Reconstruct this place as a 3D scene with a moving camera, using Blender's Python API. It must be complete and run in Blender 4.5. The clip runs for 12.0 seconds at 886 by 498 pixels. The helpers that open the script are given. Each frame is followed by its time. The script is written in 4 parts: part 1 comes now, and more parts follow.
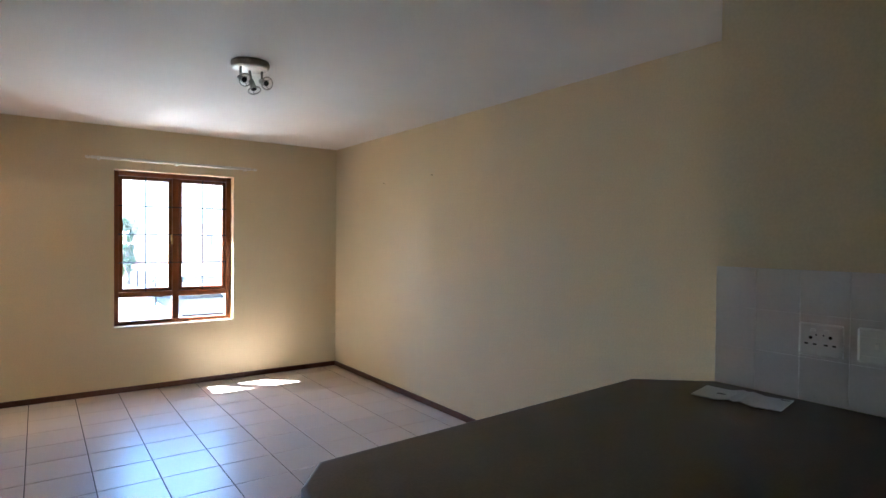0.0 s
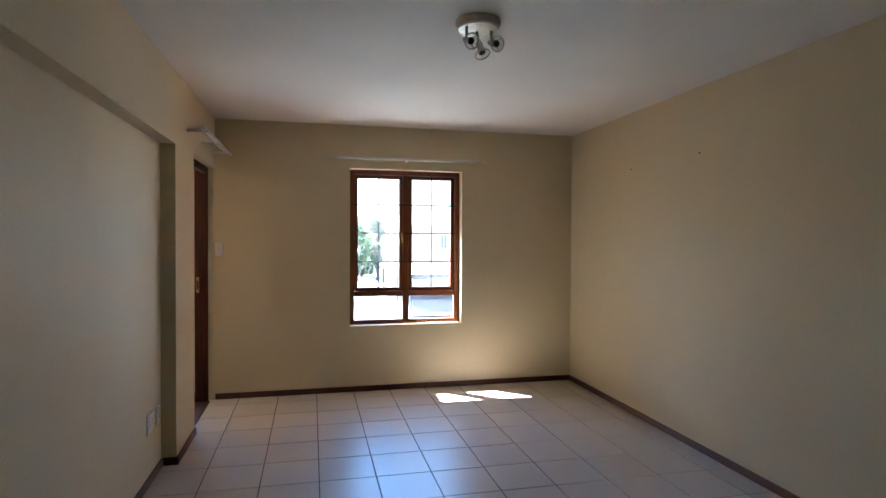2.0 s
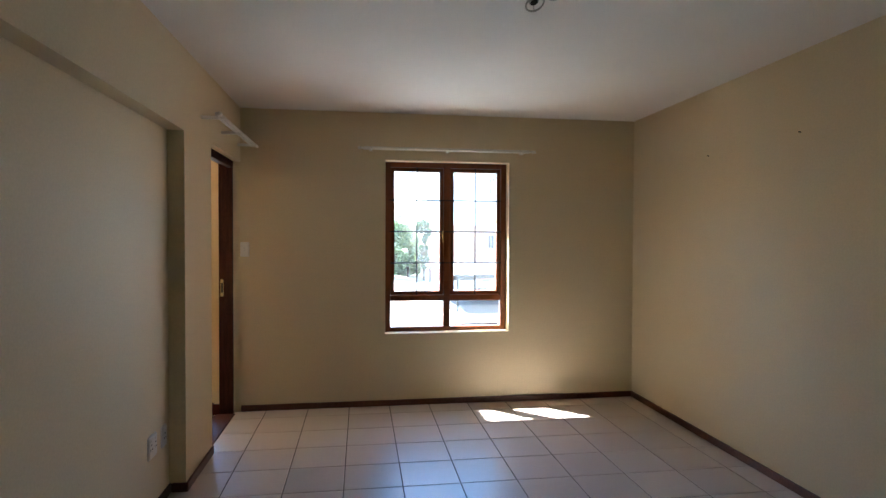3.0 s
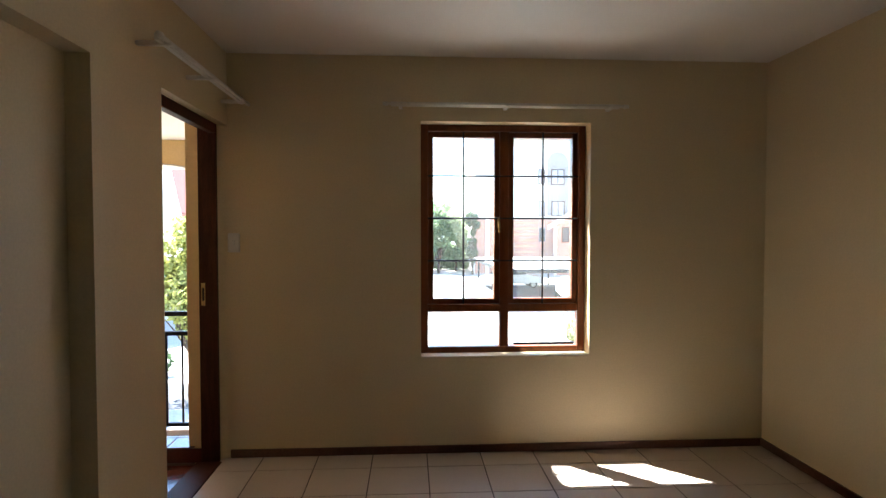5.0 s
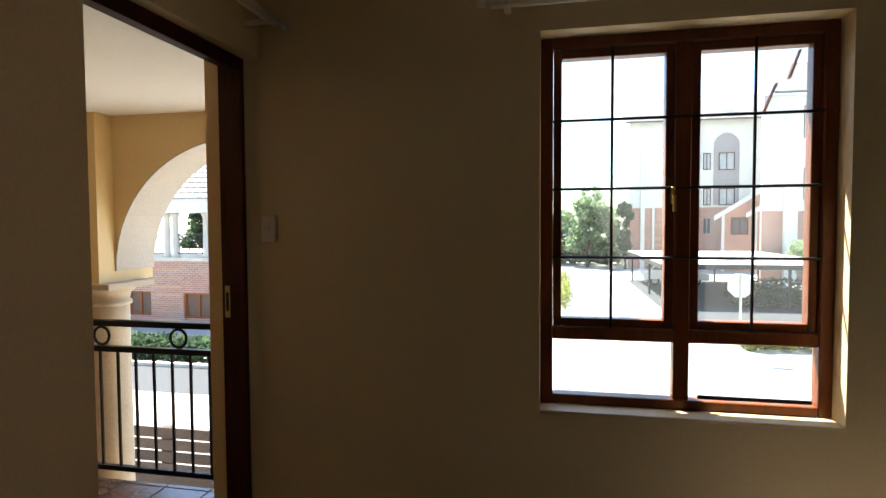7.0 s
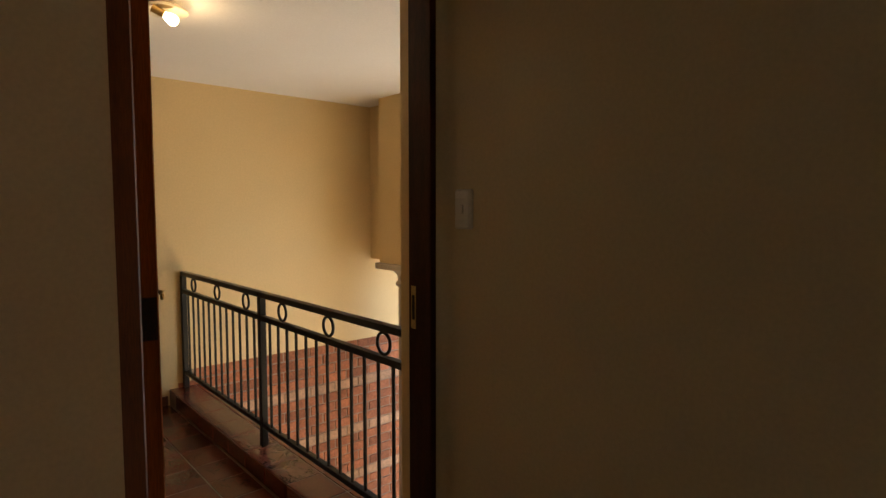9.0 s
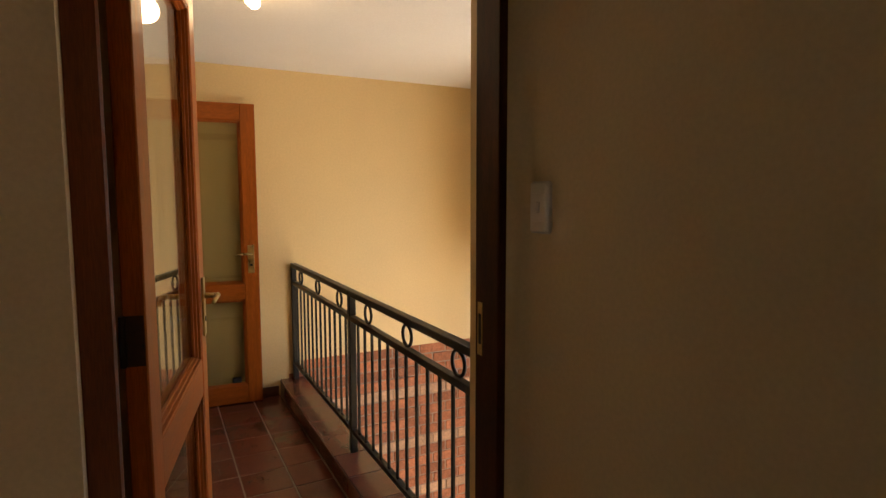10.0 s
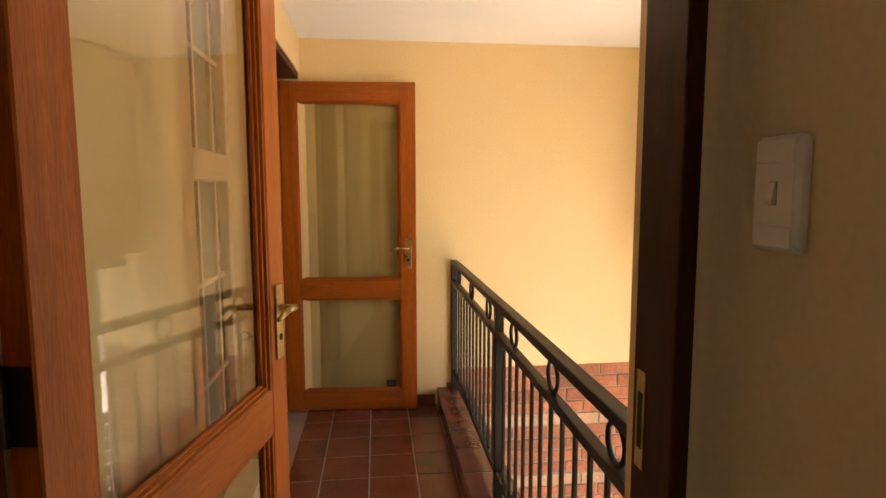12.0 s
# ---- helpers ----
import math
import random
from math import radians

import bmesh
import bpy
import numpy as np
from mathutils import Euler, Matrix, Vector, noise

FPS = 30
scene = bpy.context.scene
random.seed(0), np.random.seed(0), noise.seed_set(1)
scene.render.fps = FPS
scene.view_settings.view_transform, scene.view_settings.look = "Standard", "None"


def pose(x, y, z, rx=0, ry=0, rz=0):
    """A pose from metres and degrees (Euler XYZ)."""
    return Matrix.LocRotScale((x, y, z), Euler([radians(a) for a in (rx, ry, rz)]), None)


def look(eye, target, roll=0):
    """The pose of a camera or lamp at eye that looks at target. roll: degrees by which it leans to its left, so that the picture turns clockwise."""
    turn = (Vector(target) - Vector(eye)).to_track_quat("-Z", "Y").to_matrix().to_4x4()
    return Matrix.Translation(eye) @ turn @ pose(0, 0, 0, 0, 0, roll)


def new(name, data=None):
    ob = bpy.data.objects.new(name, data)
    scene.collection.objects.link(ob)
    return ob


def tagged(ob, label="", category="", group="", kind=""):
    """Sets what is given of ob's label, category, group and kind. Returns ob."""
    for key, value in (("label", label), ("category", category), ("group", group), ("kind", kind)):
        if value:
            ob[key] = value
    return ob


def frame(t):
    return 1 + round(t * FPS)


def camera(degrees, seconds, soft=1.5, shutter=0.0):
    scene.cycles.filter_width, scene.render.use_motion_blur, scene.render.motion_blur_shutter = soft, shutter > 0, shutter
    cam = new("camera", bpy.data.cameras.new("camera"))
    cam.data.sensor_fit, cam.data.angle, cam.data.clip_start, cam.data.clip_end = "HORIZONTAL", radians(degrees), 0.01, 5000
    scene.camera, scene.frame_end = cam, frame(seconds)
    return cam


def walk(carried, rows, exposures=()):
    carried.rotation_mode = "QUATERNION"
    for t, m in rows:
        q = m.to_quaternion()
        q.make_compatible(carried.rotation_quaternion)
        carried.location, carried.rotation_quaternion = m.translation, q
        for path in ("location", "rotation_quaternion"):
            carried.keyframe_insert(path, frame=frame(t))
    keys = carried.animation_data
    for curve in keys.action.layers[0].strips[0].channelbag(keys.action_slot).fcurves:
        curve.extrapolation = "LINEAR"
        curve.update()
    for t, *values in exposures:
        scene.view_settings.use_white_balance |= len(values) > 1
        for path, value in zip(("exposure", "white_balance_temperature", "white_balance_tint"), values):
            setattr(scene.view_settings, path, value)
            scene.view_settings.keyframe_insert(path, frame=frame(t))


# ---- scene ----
cam = camera(76.3, 12.0)
PATH = [
    (0, (-0.377, -1.083, 1.504), (0.79, 0.541, 1.471), 0.6),
    (0.5, (-0.342, -0.946, 1.494), (0.674, 0.776, 1.46), 0.6),
    (1, (-0.275, -0.778, 1.49), (0.568, 1.036, 1.457), 0.6),
    (1.5, (-0.201, -0.579, 1.488), (0.44, 1.315, 1.454), 0.4),
    (2, (-0.143, -0.349, 1.478), (0.31, 1.598, 1.44), 0.3),
    (2.5, (-0.077, -0.12, 1.471), (0.272, 1.849, 1.437), 0.2),
    (3, (0.001, 0.172, 1.466), (0.289, 2.151, 1.428), 0.2),
    (5, (0.142, 1.478, 1.438), (0.259, 3.474, 1.376), -0.0),
    (5.5, (0.182, 1.81, 1.426), (0.25, 3.808, 1.357), -0.0),
    (6, (0.228, 2.166, 1.396), (0.174, 4.164, 1.324), -0.2),
    (6.5, (0.232, 2.481, 1.385), (0.049, 4.471, 1.308), -0.3),
    (7, (0.285, 2.815, 1.383), (-0.116, 4.773, 1.296), -0.3),
    (7.5, (0.341, 3.114, 1.351), (-0.367, 4.982, 1.257), -0.6),
    (9.5, (0.218, 4.122, 1.378), (-1.44, 5.229, 1.216), 0.1),
    (10, (0.11, 4.292, 1.39), (-1.665, 5.197, 1.209), -0.1),
    (10.5, (-0.001, 4.429, 1.369), (-1.881, 5.085, 1.184), -0.1),
    (11, (-0.131, 4.544, 1.361), (-2.072, 4.984, 1.166), -0.2),
    (11.5, (-0.254, 4.609, 1.37), (-2.219, 4.923, 1.17), -0.2),
    (12, (-0.409, 4.671, 1.372), (-2.385, 4.903, 1.162), -0.1),
]
STOPS = [(0, 5.15, 5090, 6), (1, 4.77, 5120, 6), (2.5, 4.4, 5200, 5), (3, 4.28, 5330, 5), (5, 3.52, 5950, 6), (5.5, 3.44, 6150, 8), (6.5, 2.85, 6250, 7),
         (7, 2.52, 6450, 5), (7.7, 2.24, 6550, 5), (9.5, 2.44, 7400, 12), (10, 2.72, 7400, 13), (10.5, 2.92, 7400, 14), (11, 3.12, 7450, 15), (11.5, 3.36, 7500, 15), (12, 3.38, 7550, 15)]
walk(cam, [(t, look(eye, aim, lean)) for t, eye, aim, lean in PATH], exposures=STOPS)

# ---------------------------------------------------------------- world, sun
SUN_DIR = Vector((-0.40, 0.38, 1.0)).normalized()
world = bpy.data.worlds.new("world")
world.use_nodes = True
scene.world = world
wn = world.node_tree
sky = wn.nodes.new("ShaderNodeTexSky")
sky.sky_type = "NISHITA"
sky.sun_disc = False
sky.sun_elevation = math.asin(SUN_DIR.z)
sky.sun_rotation = math.atan2(SUN_DIR.x, SUN_DIR.y)
sky.air_density, sky.dust_density, sky.ozone_density = 1.0, 0.4, 2.5
wn.links.new(sky.outputs[0], wn.nodes["Background"].inputs[0])
wn.nodes["Background"].inputs[1].default_value = 0.12
sun_data = bpy.data.lights.new("sun", "SUN")
sun_data.energy, sun_data.angle, sun_data.color = 5.0, radians(0.5), (1.0, 0.95, 0.86)
sun_lamp = new("sun", sun_data)
sun_lamp.matrix_world = Matrix.Translation((0, 0, 30)) @ SUN_DIR.to_track_quat("Z", "Y").to_matrix().to_4x4()


# ---------------------------------------------------------------- materials
def material(name, base, rough=0.6, dark=0.8, scale=3.0, grain=60.0, grain_mix=0.12, bump=0.05, metal=0.0,
             stretch=(1, 1, 1), spec=0.5, random_tone=0.0, island_tone=0.0, coat=0.0, span=0.08, thin=0.0):
    """Paint or stone with slow stains, fine grain and a little relief, in world metres."""
    m = bpy.data.materials.new(name)
    m.use_nodes = True
    nt = m.node_tree
    bs = nt.nodes["Principled BSDF"]
    L = nt.links.new
    geo = nt.nodes.new("ShaderNodeNewGeometry")
    mp = nt.nodes.new("ShaderNodeMapping")
    mp.inputs["Scale"].default_value = stretch
    L(geo.outputs["Position"], mp.inputs["Vector"])
    big = nt.nodes.new("ShaderNodeTexNoise")
    big.inputs["Scale"].default_value, big.inputs["Detail"].default_value = scale, 4
    L(mp.outputs[0], big.inputs["Vector"])
    fine = nt.nodes.new("ShaderNodeTexNoise")
    fine.inputs["Scale"].default_value, fine.inputs["Detail"].default_value = grain, 6
    L(mp.outputs[0], fine.inputs["Vector"])
    ramp = nt.nodes.new("ShaderNodeValToRGB")
    ramp.color_ramp.elements[0].position, ramp.color_ramp.elements[1].position = 0.32, 0.68
    ramp.color_ramp.elements[0].color = (*[c * dark for c in base], 1)
    ramp.color_ramp.elements[1].color = (*base, 1)
    L(big.outputs["Fac"], ramp.inputs[0])
    mix = nt.nodes.new("ShaderNodeMix")
    mix.data_type, mix.blend_type = "RGBA", "MULTIPLY"
    mix.inputs["Factor"].default_value = grain_mix
    L(ramp.outputs[0], mix.inputs["A"])
    fr = nt.nodes.new("ShaderNodeValToRGB")
    fr.color_ramp.elements[0].position, fr.color_ramp.elements[1].position = 0.35, 0.65
    L(fine.outputs["Fac"], fr.inputs[0])
    L(fr.outputs[0], mix.inputs["B"])
    out = mix.outputs["Result"]
    if random_tone or island_tone:
        hsv = nt.nodes.new("ShaderNodeHueSaturation")
        mr = nt.nodes.new("ShaderNodeMapRange")
        tone = random_tone or island_tone
        mr.inputs["To Min"].default_value, mr.inputs["To Max"].default_value = 1 - tone, 1 + tone
        if random_tone:
            info = nt.nodes.new("ShaderNodeObjectInfo")
            L(info.outputs["Random"], mr.inputs["Value"])
        else:
            L(geo.outputs["Random Per Island"], mr.inputs["Value"])
        L(mr.outputs[0], hsv.inputs["Value"])
        L(out, hsv.inputs["Color"])
        out = hsv.outputs[0]
    L(out, bs.inputs["Base Color"])
    rr = nt.nodes.new("ShaderNodeMapRange")
    rr.inputs["To Min"].default_value, rr.inputs["To Max"].default_value = max(0.03, rough - span), min(1, rough + span)
    L(big.outputs["Fac"], rr.inputs["Value"])
    L(rr.outputs[0], bs.inputs["Roughness"])
    bs.inputs["Metallic"].default_value = metal
    bs.inputs["Specular IOR Level"].default_value = spec
    bs.inputs["Coat Weight"].default_value = coat
    if bump:
        bp = nt.nodes.new("ShaderNodeBump")
        bp.inputs["Strength"].default_value, bp.inputs["Distance"].default_value = bump, 0.01
        L(fine.outputs["Fac"], bp.inputs["Height"])
        L(bp.outputs[0], bs.inputs["Normal"])
    if thin:
        tl = nt.nodes.new("ShaderNodeBsdfTranslucent")
        ms = nt.nodes.new("ShaderNodeMixShader")
        ms.inputs[0].default_value = thin
        L(out, tl.inputs["Color"])
        L(bs.outputs[0], ms.inputs[1])
        L(tl.outputs[0], ms.inputs[2])
        L(ms.outputs[0], nt.nodes["Material Output"].inputs[0])
    return m


def glass_material(name, tint=(0.95, 0.97, 0.96), extra=0.0, slope=0.55, veil=0.0):
    m = bpy.data.materials.new(name)
    m.use_nodes = True
    nt = m.node_tree
    nt.nodes.remove(nt.nodes["Principled BSDF"])
    tr, gl, mx = (nt.nodes.new("ShaderNodeBsdf" + k) if k != "Mix" else nt.nodes.new("ShaderNodeMixShader") for k in ("Transparent", "Glossy", "Mix"))
    tr.inputs[0].default_value = (*tint, 1)
    gl.inputs["Roughness"].default_value = 0.01
    f = nt.nodes.new("ShaderNodeLayerWeight")
    f.inputs["Blend"].default_value = 0.5
    grow = nt.nodes.new("ShaderNodeMath")
    grow.operation = "POWER"
    grow.inputs[1].default_value = 4.0
    nt.links.new(f.outputs["Facing"], grow.inputs[0])
    add = nt.nodes.new("ShaderNodeMath")
    add.operation = "MULTIPLY_ADD"
    add.inputs[1].default_value, add.inputs[2].default_value = slope, 0.025 + extra
    nt.links.new(grow.outputs[0], add.inputs[0])
    nt.links.new(add.outputs[0], mx.inputs[0])
    nt.links.new(tr.outputs[0], mx.inputs[1])
    nt.links.new(gl.outputs[0], mx.inputs[2])
    last = mx
    # Pale translucent layer that paints haze and glare over the view outside
    if veil:
        film = nt.nodes.new("ShaderNodeBsdfTranslucent")
        film.inputs[0].default_value = (0.9, 0.9, 0.88, 1)
        veil_noise = nt.nodes.new("ShaderNodeTexNoise")
        veil_noise.inputs["Scale"].default_value, veil_noise.inputs["Detail"].default_value = 7.0, 5
        amount = nt.nodes.new("ShaderNodeMapRange")
        amount.inputs["To Min"].default_value, amount.inputs["To Max"].default_value = veil * 0.6, veil * 1.4
        nt.links.new(veil_noise.outputs["Fac"], amount.inputs["Value"])
        last = nt.nodes.new("ShaderNodeMixShader")
        nt.links.new(amount.outputs[0], last.inputs[0])
        nt.links.new(mx.outputs[0], last.inputs[1])
        nt.links.new(film.outputs[0], last.inputs[2])
    nt.links.new(last.outputs[0], nt.nodes["Material Output"].inputs[0])
    return m


def brick_material(name, a, b, mortar):
    """Brickwork for buildings that stay far off."""
    m = bpy.data.materials.new(name)
    m.use_nodes = True
    nt = m.node_tree
    bs = nt.nodes["Principled BSDF"]
    L = nt.links.new
    geo = nt.nodes.new("ShaderNodeNewGeometry")
    sep = nt.nodes.new("ShaderNodeSeparateXYZ")
    com = nt.nodes.new("ShaderNodeCombineXYZ")
    add = nt.nodes.new("ShaderNodeMath")
    L(geo.outputs["Position"], sep.inputs[0])
    L(sep.outputs["X"], add.inputs[0])
    L(sep.outputs["Y"], add.inputs[1])
    L(add.outputs[0], com.inputs["X"])
    L(sep.outputs["Z"], com.inputs["Y"])
    br = nt.nodes.new("ShaderNodeTexBrick")
    br.inputs["Color1"].default_value, br.inputs["Color2"].default_value, br.inputs["Mortar"].default_value = (*a, 1), (*b, 1), (*mortar, 1)
    br.inputs["Scale"].default_value = 1.0
    br.inputs["Brick Width"].default_value, br.inputs["Row Height"].default_value, br.inputs["Mortar Size"].default_value = 0.234, 0.085, 0.012
    L(com.outputs[0], br.inputs["Vector"])
    no = nt.nodes.new("ShaderNodeTexNoise")
    no.inputs["Scale"].default_value = 0.9
    L(geo.outputs["Position"], no.inputs["Vector"])
    mx = nt.nodes.new("ShaderNodeMix")
    mx.data_type, mx.blend_type = "RGBA", "MULTIPLY"
    mx.inputs["Factor"].default_value = 0.35
    L(br.outputs["Color"], mx.inputs["A"])
    L(no.outputs["Fac"], mx.inputs["B"])
    L(mx.outputs["Result"], bs.inputs["Base Color"])
    bs.inputs["Roughness"].default_value = 0.85
    return m


def lamp_material(name, colour, power):
    m = bpy.data.materials.new(name)
    m.use_nodes = True
    bs = m.node_tree.nodes["Principled BSDF"]
    bs.inputs["Emission Color"].default_value, bs.inputs["Emission Strength"].default_value = (*colour, 1), power
    return m


PAINT = material("cream_wall_paint", (0.71, 0.575, 0.355), 0.55, 0.93, 0.9, 90, 0.06, 0.05)
CEIL = material("white_ceiling_paint", (0.80, 0.738, 0.668), 0.85, 0.94, 1.2, 120, 0.06, 0.1)
# CEIL's white made lighter: the landing ceiling's brightness is in its colour
LCEIL = material("lightened_white_porch_ceiling_paint", (0.86, 0.83, 0.78), 0.8, 0.95, 1.2, 120, 0.05, 0.05)
OCHRE = material("ochre_outdoor_paint", (0.74, 0.54, 0.275), 0.6, 0.93, 1.1, 80, 0.06, 0.05)
COLUMNP = material("warm_column_plaster", (0.54, 0.44, 0.32), 0.7, 0.82, 2.0, 70, 0.15, 0.15)
PLASTER = material("grey_plaster", (0.56, 0.50, 0.42), 0.75, 0.85, 1.5, 70, 0.12, 0.2)
WHITEWALL = material("pale_building_plaster", (0.66, 0.63, 0.57), 0.8, 0.9, 0.4, 8, 0.1, 0.0)
TILE = material("beige_pink_floor_tile", (0.56, 0.46, 0.385), 0.35, 0.95, 1.3, 70, 0.06, 0.012, random_tone=0.05, span=0.01, spec=0.85)
GROUT = material("dark_floor_grout", (0.10, 0.075, 0.065), 0.9, 0.7, 6, 150, 0.3, 0.2)
TERRA = material("terracotta_tile", (0.155, 0.042, 0.026), 0.24, 0.78, 6, 80, 0.2, 0.03, random_tone=0.12, span=0.03, spec=0.6)
TGROUT = material("pale_terracotta_grout", (0.30, 0.20, 0.16), 0.9, 0.8, 6, 150, 0.3, 0.2)
WOOD = material("red_brown_varnished_wood", (0.43, 0.106, 0.014), 0.40, 0.72, 3.5, 40, 0.30, 0.05, stretch=(9, 9, 0.7), spec=0.16)
WOODH = material("red_brown_varnished_rail", (0.40, 0.101, 0.015), 0.40, 0.72, 3.5, 40, 0.30, 0.05, stretch=(0.7, 0.7, 9), spec=0.16)
# WOOD darkened for the backlit window; its shade is in the colour
SHADEWOOD = material("shaded_red_brown_wood", (0.22, 0.060, 0.014), 0.4, 0.7, 3.5, 40, 0.3, 0.05, stretch=(9, 9, 0.7), spec=0.3)
PALEWOOD = material("faded_brown_window_rail", (0.40, 0.24, 0.11), 0.5, 0.8, 4, 40, 0.2, 0.03, stretch=(0.9, 0.9, 9))
SHUTTER = material("brown_curtained_window", (0.15, 0.075, 0.045), 0.45, 0.8, 2.5, 30, 0.15, 0.0)
BLIND = material("dim_olive_curtained_glass", (0.17, 0.145, 0.095), 0.12, 0.85, 2.5, 30, 0.1, 0.0)
DISH = material("frosted_ribbed_glass_dish", (0.80, 0.74, 0.62), 0.3, 0.92, 20, 90, 0.05, 0.0, thin=0.5)
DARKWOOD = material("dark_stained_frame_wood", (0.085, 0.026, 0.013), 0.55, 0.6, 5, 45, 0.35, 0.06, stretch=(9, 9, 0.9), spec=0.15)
SKIRT = material("dark_brown_skirting", (0.14, 0.052, 0.03), 0.4, 0.7, 3, 60, 0.3, 0.04)
IRON = material("black_painted_iron", (0.018, 0.016, 0.015), 0.42, 0.7, 8, 90, 0.2, 0.05, spec=0.35)
BRASS = material("worn_brass", (0.62, 0.43, 0.18), 0.3, 0.6, 20, 120, 0.25, 0.02, metal=1.0)
STEEL = material("brushed_steel", (0.55, 0.54, 0.52), 0.35, 0.8, 20, 120, 0.2, 0.02, metal=1.0)
NICKEL = material("aged_nickel", (0.56, 0.52, 0.45), 0.42, 0.75, 20, 120, 0.2, 0.02, metal=1.0)
PLASTIC = material("white_plastic", (0.78, 0.74, 0.68), 0.38, 0.94, 8, 120, 0.04, 0.0)
GAP = material("dark_slot", (0.02, 0.018, 0.016), 0.8, 0.9, 8, 50, 0.1, 0.0)
RAILW = material("white_curtain_track", (0.80, 0.75, 0.66), 0.4, 0.92, 8, 100, 0.06, 0.0)
SLATE = material("dark_laminate_worktop", (0.098, 0.064, 0.048), 0.38, 0.62, 9, 160, 0.3, 0.03)
CABINET = material("cream_cabinet_board", (0.55, 0.47, 0.36), 0.5, 0.9, 4, 80, 0.1, 0.02)
GLAZE = material("white_glazed_wall_tile", (0.71, 0.645, 0.59), 0.3, 0.95, 6, 90, 0.04, 0.0, random_tone=0.012)
WGROUT = material("white_tile_grout", (0.68, 0.62, 0.56), 0.9, 0.9, 6, 120, 0.1, 0.1)
PAPER = material("white_printed_paper", (0.72, 0.72, 0.72), 0.7, 0.93, 12, 90, 0.08, 0.0)
INK = material("grey_print", (0.16, 0.16, 0.17), 0.7, 0.8, 30, 90, 0.1, 0.0)
BRICK = material("orange_face_brick", (0.50, 0.18, 0.085), 0.85, 0.72, 9, 70, 0.35, 0.35, random_tone=0.28)
BRICKL = material("pale_face_brick", (0.60, 0.36, 0.22), 0.85, 0.8, 9, 70, 0.3, 0.35, random_tone=0.15)
MORTAR = material("brick_mortar", (0.42, 0.30, 0.22), 0.95, 0.8, 9, 120, 0.3, 0.3)
FARBRICK = brick_material("far_brickwork", (0.52, 0.24, 0.155), (0.43, 0.17, 0.11), (0.48, 0.40, 0.34))
# Kept dark so the unseen shading wall bounces little light
DARKBRICK = brick_material("dark_brickwork", (0.27, 0.11, 0.065), (0.20, 0.085, 0.052), (0.26, 0.21, 0.17))
PAVING = material("sunlit_concrete_paving", (0.38, 0.36, 0.33), 0.9, 0.82, 0.25, 12, 0.2, 0.1)
# Asphalt darkened to hold the shade that lies on the drive
ASPHALT = material("asphalt", (0.05, 0.051, 0.055), 0.9, 0.8, 0.4, 40, 0.3, 0.2)
LEAF = material("green_leaf", (0.30, 0.38, 0.21), 0.6, 0.85, 3, 30, 0.2, 0.0, island_tone=0.35, thin=0.72)
LEAFY = material("yellow_green_leaf", (0.34, 0.35, 0.10), 0.6, 0.75, 3, 30, 0.3, 0.0, island_tone=0.35, thin=0.6)
LEAFD = material("dark_hedge_leaf", (0.075, 0.12, 0.055), 0.8, 0.7, 3, 30, 0.3, 0.0, island_tone=0.4, thin=0.6)
BARK = material("grey_bark", (0.13, 0.09, 0.06), 0.95, 0.6, 8, 40, 0.4, 0.4)
ROOFT = material("grey_roof_tile", (0.20, 0.18, 0.165), 0.85, 0.8, 2, 20, 0.3, 0.1, island_tone=0.15)
ROOFR = material("red_roof_tile", (0.33, 0.11, 0.075), 0.85, 0.8, 2, 20, 0.3, 0.1, island_tone=0.15)
FENCEW = material("weathered_fence_board", (0.10, 0.065, 0.045), 0.85, 0.65, 4, 50, 0.4, 0.2, random_tone=0.2)
SHEET = material("pale_roof_sheet", (0.62, 0.61, 0.58), 0.5, 0.9, 1, 20, 0.1, 0.05)
CARW = material("white_car_paint", (0.78, 0.78, 0.78), 0.2, 0.97, 3, 60, 0.03, 0.0, coat=0.6)
TYRE = material("black_rubber", (0.02, 0.02, 0.02), 0.8, 0.8, 8, 60, 0.1, 0.0)
# Sky reflection of the far panes is put into this pale base colour
SKYGL = material("far_glass_painted_sky", (0.42, 0.44, 0.46), 0.05, 0.75, 2, 20, 0.1, 0.0, spec=0.8)
DARKGL = material("dark_far_glass", (0.085, 0.09, 0.095), 0.08, 0.8, 2, 20, 0.1, 0.0)
GREYP = material("grey_panel_plaster", (0.30, 0.28, 0.28), 0.8, 0.9, 1, 20, 0.1, 0.0)
SIGNP = material("white_sign_back", (0.72, 0.72, 0.72), 0.45, 0.92, 6, 40, 0.08, 0.0)
# Window panes carry a slight painted glare
GLASS = glass_material("glare_veiled_window_glass", veil=0.02)
DOORGLASS = glass_material("door_glass", (0.88, 0.875, 0.83), 0.03, 0.85)
# Darker copy of DOORGLASS; its tint puts in the shade behind door_2
DIMGLASS = glass_material("shaded_door_glass", (0.81, 0.81, 0.74), 0.05, 0.85)
BULB = lamp_material("warm_bulb", (1.0, 0.78, 0.48), 4.0)


